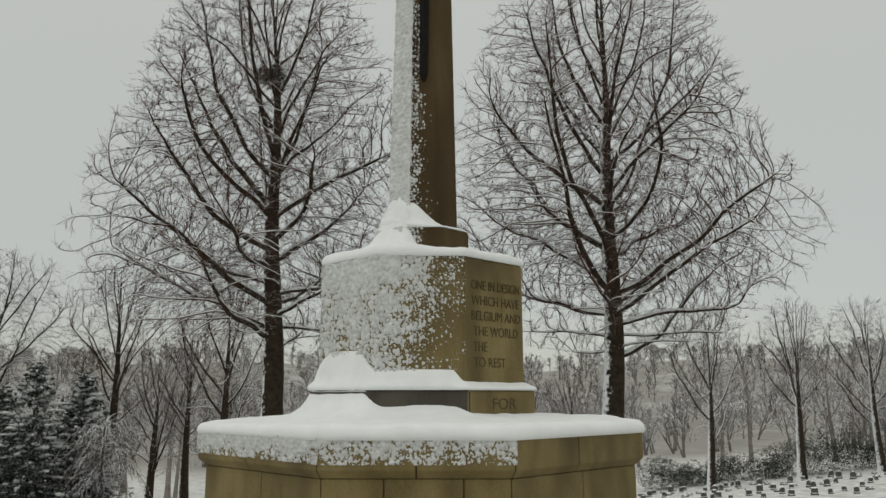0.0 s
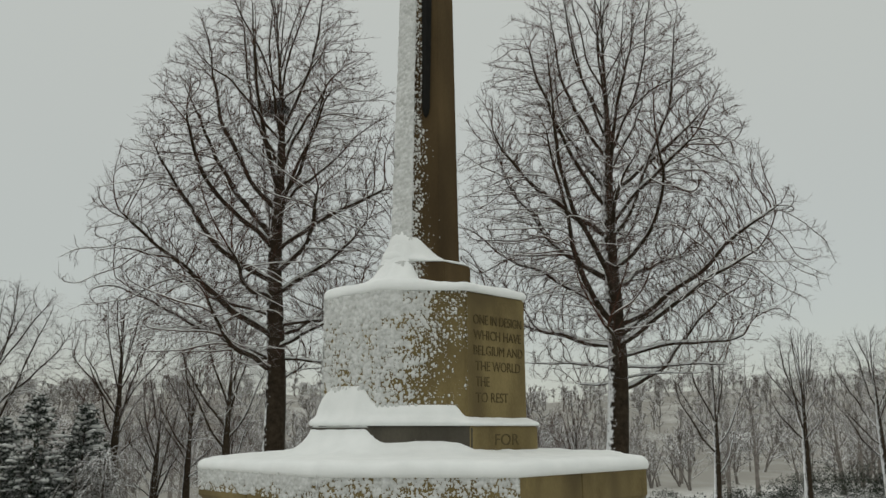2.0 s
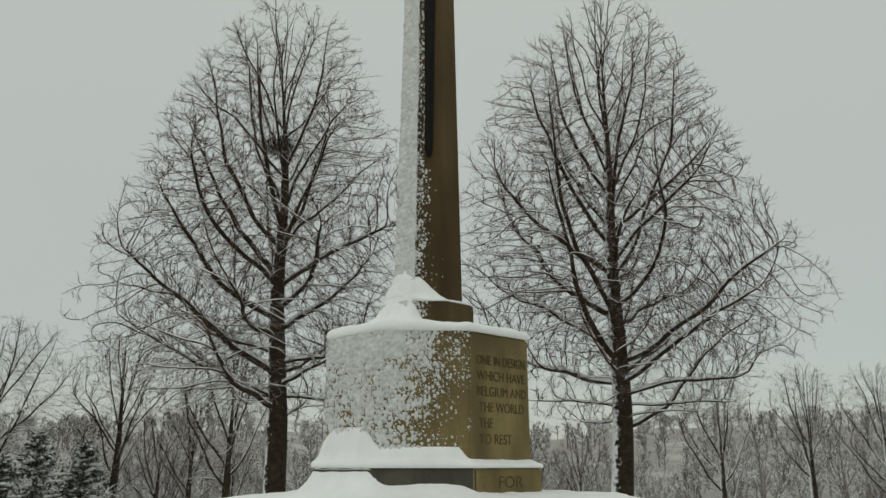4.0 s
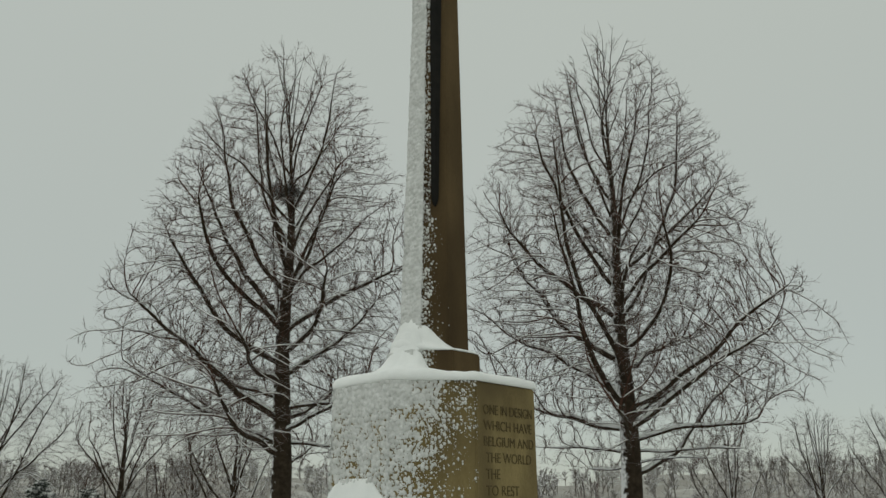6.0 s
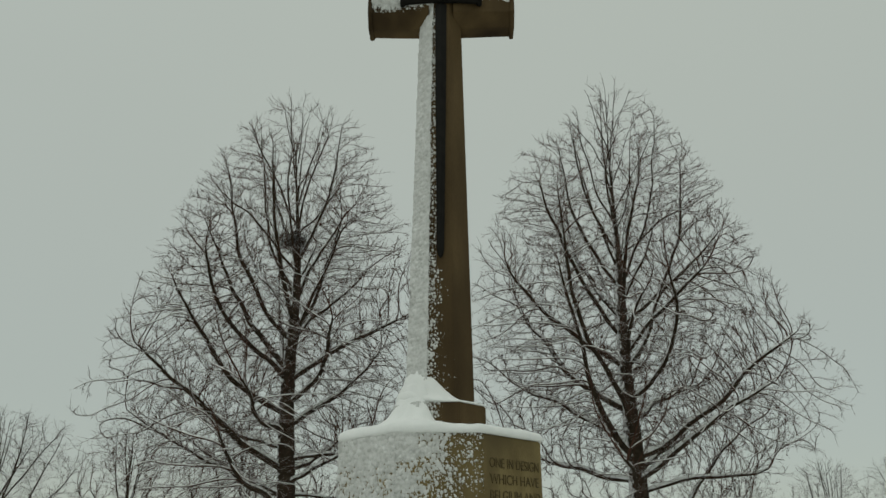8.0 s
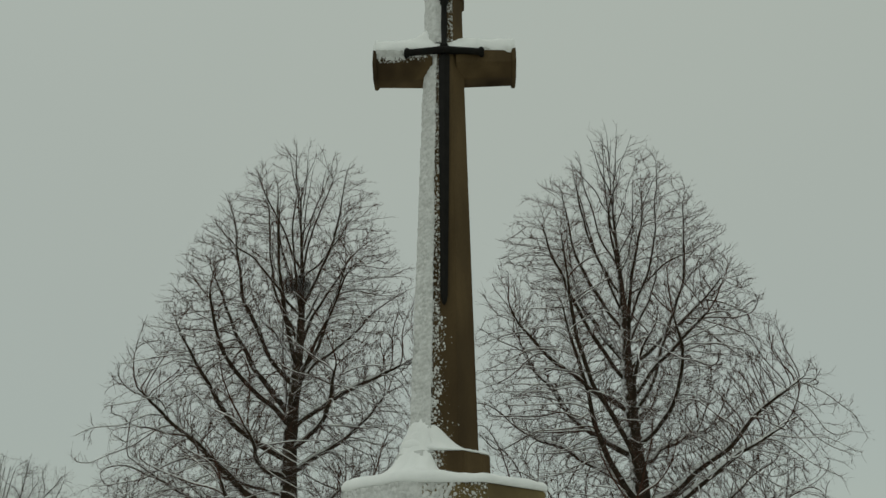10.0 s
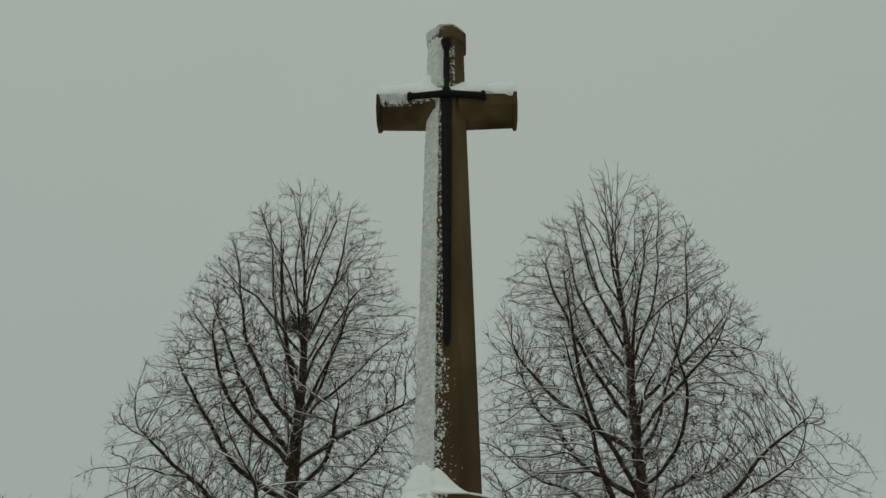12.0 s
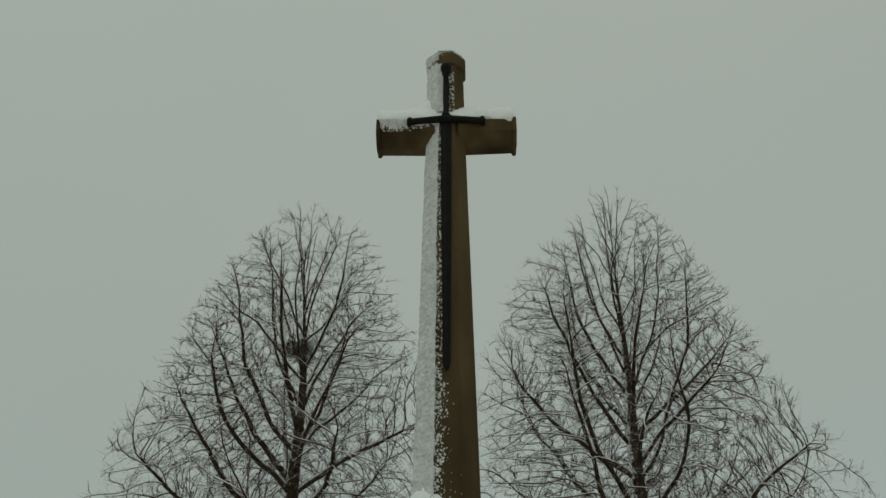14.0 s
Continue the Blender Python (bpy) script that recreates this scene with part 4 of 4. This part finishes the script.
def conifer(x, y, height, width, seed, label):
    rng = np.random.default_rng(seed)
    z = float(ground_height(x, y)) - 0.1
    t = thing("conifer", x, y, z, label, "tree")
    trunk = np.array([[[0, 0, 0], [0.03, 0, height * 0.5], [0, 0, height]]], float)
    place("trunk", raw_mesh("trunk", *tubes(trunk, np.array([0.14]), np.array([0.01]), 8), BARK), t)
    n = 180
    h = height * np.sort(rng.uniform(0.04, 0.97, n))
    az = np.arange(n) * 2.4 + rng.normal(0, 0.3, n)
    ln = width * (1 - h / height) ** 0.8 * rng.uniform(0.62, 1.12, n) + 0.10
    way = np.stack([np.cos(az), np.sin(az), 0.25 - 0.75 * (1 - h / height)], -1)
    boughs = grow(rng, np.stack([0 * h, 0 * h, h], -1), way, ln, 7, 0.35, 0.06)
    tagged(place("bough_frame", raw_mesh("bough_frame", *tubes(boughs, np.full(n, 0.025), np.full(n, 0.006), 4), BARK), t), kind="stuff")
    s2, w2, l2 = offshoots(rng, boughs, ln, 12, 0.1, 1.0, 50, 0.30, 0.15)
    b2 = grow(rng, s2, w2 + np.array([0, 0, -0.25]), np.maximum(l2, 0.18), 4, -0.25, 0.08)
    s3, w3, l3 = offshoots(rng, b2, np.maximum(l2, 0.25), 5, 0.05, 1.0, 42, 0.75, 0.3)
    b3 = grow(rng, s3, w3, np.maximum(l3, 0.10), 3, -0.15, 0.08)
    pieces = [tubes(b2, np.full(len(b2), 0.030), np.full(len(b2), 0.012), 3), tubes(b3, np.full(len(b3), 0.028), np.full(len(b3), 0.008), 3)]
    tagged(place("needles", raw_mesh("needles", *joined(pieces), NEEDLE), t), kind="stuff")
    bm = bmesh.new()
    bmesh.ops.create_icosphere(bm, subdivisions=2, radius=1.0)
    ball = np.array([v.co[:] for v in bm.verts])
    tri = np.array([[v.index for v in f.verts] for f in bm.faces])
    bm.free()
    loads, tris = [], []
    for i in range(n):
        for f in (0.45, 0.68, 0.9):
            if rng.uniform() < 0.85:
                p = boughs[i, int(f * 6)]
                r = rng.uniform(0.05, 0.17) * (0.5 + 0.5 * min(1.0, ln[i]))
                lump = ball * (1 + 0.7 * (value_noise(ball[:, 0] * 1.7 + i, ball[:, 1] * 1.7 + f, i)[:, None] - 0.5) * 2)
                c, sn = math.cos(az[i]), math.sin(az[i])
                lump = lump * np.array([r * 2.2, r * 0.8, r * 0.55]) @ np.array([[c, sn, 0], [-sn, c, 0], [0, 0, 1]])
                tris.append(tri + 42 * len(loads))
                loads.append(lump + p + np.array([0, 0, 0.05]))
    tagged(place("snow_load", raw_mesh("snow_load", np.concatenate(loads), np.concatenate(tris), CRUST), t, "clumps of snow on the boughs"), kind="stuff")
    return t


conifer(-23.0, 45, 8.0, 3.3, 51, "dark snow-laden spruce at the cemetery edge")
conifer(-21.4, 47.5, 8.0, 3.2, 52, "dark snow-laden spruce at the cemetery edge")
conifer(-23.2, 52, 8.4, 3.0, 53, "smaller snow-laden spruce with drooping boughs")
conifer(-26.0, 47, 7.2, 3.3, 54, "dark snow-laden spruce at the cemetery edge")


def weeping_shrub(x, y, height, width, seed, label):
    """A shrub of many long shoots that arch over and hang, all frosted."""
    rng = np.random.default_rng(seed)
    t = thing("weeping_shrub", x, y, float(ground_height(x, y)) - 0.1, label, "shrub")
    n = 150
    az = rng.uniform(0, 6.28, n)
    out = np.stack([np.cos(az), np.sin(az), rng.uniform(0.6, 1.8, n)], -1)
    root = np.stack([0.1 * np.cos(az), 0.1 * np.sin(az), height * rng.uniform(0.2, 0.9, n)], -1)
    shoots = grow(rng, root, out, width * rng.uniform(0.6, 1.9, n), 12, -3.4, 0.09)
    s2, w2, l2 = offshoots(rng, shoots, np.full(n, width), 9, 0.25, 1.0, 35, 0.42)
    b2 = grow(rng, s2, w2, l2, 5, -1.2, 0.08)
    stem = np.array([[[0, 0, 0], [0.05, 0, height * 0.45], [0, 0.03, height * 0.87]]])
    place("stem", raw_mesh("stem", *tubes(stem, np.array([0.12]), np.array([0.04]), 8), BARK), t)
    pieces = [tubes(shoots, np.full(n, 0.022), np.full(n, 0.010), 4), tubes(b2, np.full(len(b2), 0.013), np.full(len(b2), 0.008), 3)]
    tagged(place("frosted_growth", raw_mesh("frosted_growth", *joined(pieces), FROST), t), kind="stuff")


weeping_shrub(-19.6, 46.5, 5.4, 2.0, 57, "frosted shrub with long hanging shoots")
weeping_shrub(-25.6, 43, 2.6, 1.6, 58, "low frosted shrub with hanging shoots")


def shrub(x, y, w, h, seed, label):
    rng = np.random.default_rng(seed)
    t = thing("evergreen_shrub", x, y, float(ground_height(x, y)) - 0.1, label, "shrub", "evergreen shrubs beside the graves")
    pieces = []
    for _ in range(26):
        a, d = rng.uniform(0, 6.28), rng.uniform(0, 1) ** 0.6
        c = np.array([math.cos(a) * d * w * 0.5, math.sin(a) * d * w * 0.35, h * rng.uniform(0.15, 0.85) * (1 - 0.45 * d)])
        pieces.append(spray(rng, c, 0.24 * min(w, h * 1.4), 260, 0.065))
    tagged(place("foliage", raw_mesh("foliage", *joined(pieces), SHRUB, False), t), kind="stuff")


for i, (x, y, w, h) in enumerate([(23.6, 88, 4.6, 4.2), (27.6, 89, 4.2, 2.6), (31.6, 90, 4.6, 4.0), (35.4, 89, 4.6, 3.6), (39.0, 90, 5.2, 5.2), (42.4, 89, 5.6, 6.4), (46.0, 90, 5.0, 5.4), (50.0, 90, 4.6, 3.6), (54.0, 91, 4.8, 4.4)]):
    shrub(x, y, w, h, 60 + i, "dark evergreen shrub dusted with snow")

# ---- nest ----
rng = np.random.default_rng(8)
nest_n = 420
na = rng.uniform(0, 6.28, nest_n)
nr, nz = rng.uniform(0.08, 0.50, nest_n), rng.uniform(-0.30, 0.22, nest_n)
n_start = np.stack([nr * np.cos(na), nr * np.sin(na), nz], -1) * np.array([1, 1, 1.0])
n_way = np.stack([-np.sin(na), np.cos(na), rng.normal(0, 0.35, nest_n)], -1) + rng.normal(0, 0.35, (nest_n, 3))
sticks = grow(rng, n_start, n_way, rng.uniform(0.25, 0.6, nest_n), 4, 0.0, 0.25)
nest = place("bird_nest", raw_mesh("bird_nest", *tubes(sticks, np.full(nest_n, 0.012), np.full(nest_n, 0.006), 3), NEST))
nest.location = (-6.17, 26.85, 13.05)
tagged(nest, "round nest of dark sticks wedged in the tree crown", "nest")


# ---- gravestones ----
def gravestone(kind):
    g = thing("gravestone", 0, 0, 0, "small dark gravestone with a cap of snow", "gravestone", "gravestones in the snow")
    bm = bmesh.new()
    w, h, d = ((0.125, 0.34, 0.045), (0.15, 0.25, 0.05), (0.12, 0.40, 0.04))[kind]
    outline = [(-w, 0.1), (w, 0.1), (w, h * 0.8)]
    if kind == 0:
        outline += [(w * math.cos(a), h * 0.8 + w * 0.6 * math.sin(a)) for a in (0.5, 1.0, 1.57, 2.14, 2.64)]
    elif kind == 2:
        outline += [(0.0, h * 1.05)]
    outline += [(-w, h * 0.8)]
    f = [bm.verts.new((x, -d, z)) for x, z in outline]
    b = [bm.verts.new((x, d, z)) for x, z in outline]
    bm.faces.new(f)
    bm.faces.new(b[::-1])
    for i in range(len(outline)):
        j = (i + 1) % len(outline)
        bm.faces.new((f[i], f[j], b[j], b[i]))
    bmesh.ops.bevel(bm, geom=bm.edges[:], offset=0.012, segments=1, affect="EDGES")
    part("headstone", bm, GRAVE, g)
    bm = bmesh.new()
    bmesh.ops.create_cube(bm, size=1.0, matrix=Matrix.Translation((0, 0, 0.04)) @ Matrix.Diagonal((w * 2.3, d * 3.4, 0.20, 1)))
    bmesh.ops.bevel(bm, geom=bm.edges[:], offset=0.02, segments=1, affect="EDGES")
    part("plinth", bm, GRAVE, g)
    bm = bmesh.new()
    bmesh.ops.create_icosphere(bm, subdivisions=2, radius=1.0, matrix=Matrix.Translation((0, 0, h * (1.0 if kind else 1.02) - (0.1 if kind == 1 else 0.02))) @ Matrix.Diagonal((w * (0.55 if kind == 2 else 0.95), d * 1.3, 0.045, 1)))
    part("snow_cap", bm, SNOW, g, "cap of fresh snow", smooth=True)
    return g


stones = [gravestone(i) for i in range(3)]
rng = np.random.default_rng(21)
first = [True, True, True]
for row in range(9):
    y = 64.0 + row * 2.6
    x = y * 0.24 + rng.uniform(0, 1)
    while x < y * 0.6:
        k = int(rng.integers(0, 3))
        yy = y + rng.normal(0, 0.25)
        m = pose(x, yy, float(ground_height(x, yy)) - 0.1, rng.normal(0, 3), rng.normal(0, 3), rng.normal(0, 8)) @ Matrix.Scale(rng.uniform(1.0, 1.6), 4)
        if rng.uniform() < 0.75:
            if first[k]:
                stones[k].matrix_basis, first[k] = m, False
            else:
                copy_thing(stones[k], m)
        x += rng.uniform(1.3, 2.8)


# ---- house in the valley ----
def house(x, y, w, d, h, turn):
    z = float(ground_height(x, y)) - 0.3
    o = thing("house", x, y, z, "pale rendered house with a snow-covered gable roof", "house")
    o.rotation_euler = (0, 0, turn)
    bm = bmesh.new()
    bmesh.ops.create_cube(bm, size=1.0, matrix=Matrix.Translation((0, 0, h / 2)) @ Matrix.Diagonal((w, d, h, 1)))
    for sx in (-1, 1):
        a, b, c = (bm.verts.new(p) for p in ((sx * w / 2, -d / 2, h), (sx * w / 2, d / 2, h), (sx * w / 2, 0, h + d * 0.33)))
        bm.faces.new((a, b, c))
    part("wall", bm, RENDERED, o)
    for sy in (-1, 1):
        bm = bmesh.new()
        p = [(-w / 2 - 0.4, sy * (d / 2 + 0.4), h - 0.25), (w / 2 + 0.4, sy * (d / 2 + 0.4), h - 0.25), (w / 2 + 0.4, 0, h + d * 0.34), (-w / 2 - 0.4, 0, h + d * 0.34)]
        lo, hi = [bm.verts.new(q) for q in p], [bm.verts.new((q[0], q[1], q[2] + 0.28)) for q in p]
        bm.faces.new(lo[::-1])
        bm.faces.new(hi)
        for i in range(4):
            bm.faces.new((lo[i], lo[(i + 1) % 4], hi[(i + 1) % 4], hi[i]))
        part("roof", bm, SNOW, o, "snow-covered roof slope")
    bm = bmesh.new()
    bmesh.ops.create_cube(bm, size=1.0, matrix=Matrix.Translation((w * 0.3, 0, h + d * 0.4)) @ Matrix.Diagonal((0.9, 0.6, 1.6, 1)))
    bmesh.ops.bevel(bm, geom=bm.edges[:], offset=0.04, segments=1, affect="EDGES")
    part("chimney", bm, GRAVE, o)
    for i in range(4):
        for lvl in (0.3, 0.72):
            bm = bmesh.new()
            bmesh.ops.create_cube(bm, size=1.0, matrix=Matrix.Translation((w * (-0.36 + 0.24 * i), -d / 2 - 0.02, h * lvl)) @ Matrix.Diagonal((1.1, 0.1, 1.2, 1)))
            bmesh.ops.bevel(bm, geom=bm.edges[:], offset=0.02, segments=1, affect="EDGES")
            part("window", bm, PANE, o)


house(112.0, 310, 11, 7, 4.6, 0.25)

# ---- stones of the platform ----
coping = thing("coping", 0, 0, 0, "", "")
coping.parent = cross
coping["label"] = "projecting sandstone coping course"
wall = thing("platform_wall", 0, 0, 0, "", "")
wall.parent = cross
wall["label"] = "coursed sandstone blocks of the platform"
for face in range(8):
    cuts = [0, 0.5, 1] if face % 2 else [0, 0.45, 1]
    for u0, u1 in zip(cuts, cuts[1:]):
        wall_block(face, P_A, P_K, 0.985, P_TOP, u0, u1, STONE, coping, "block", 0.3, under=0.062)
    for course, (z0, z1) in enumerate(((0.0, 0.33), (0.33, 0.68), (0.68, 0.985))):
        cuts = ([0, 0.28, 0.74, 1], [0, 0.5, 1], [0, 0.33, 0.75, 1] if face == 7 else [0, 0.53, 1])[course]
        for u0, u1 in zip(cuts, cuts[1:]):
            wall_block(face, P_A - 0.07, P_K, z0, z1, u0, u1, STONE, wall, "block", 0.25)
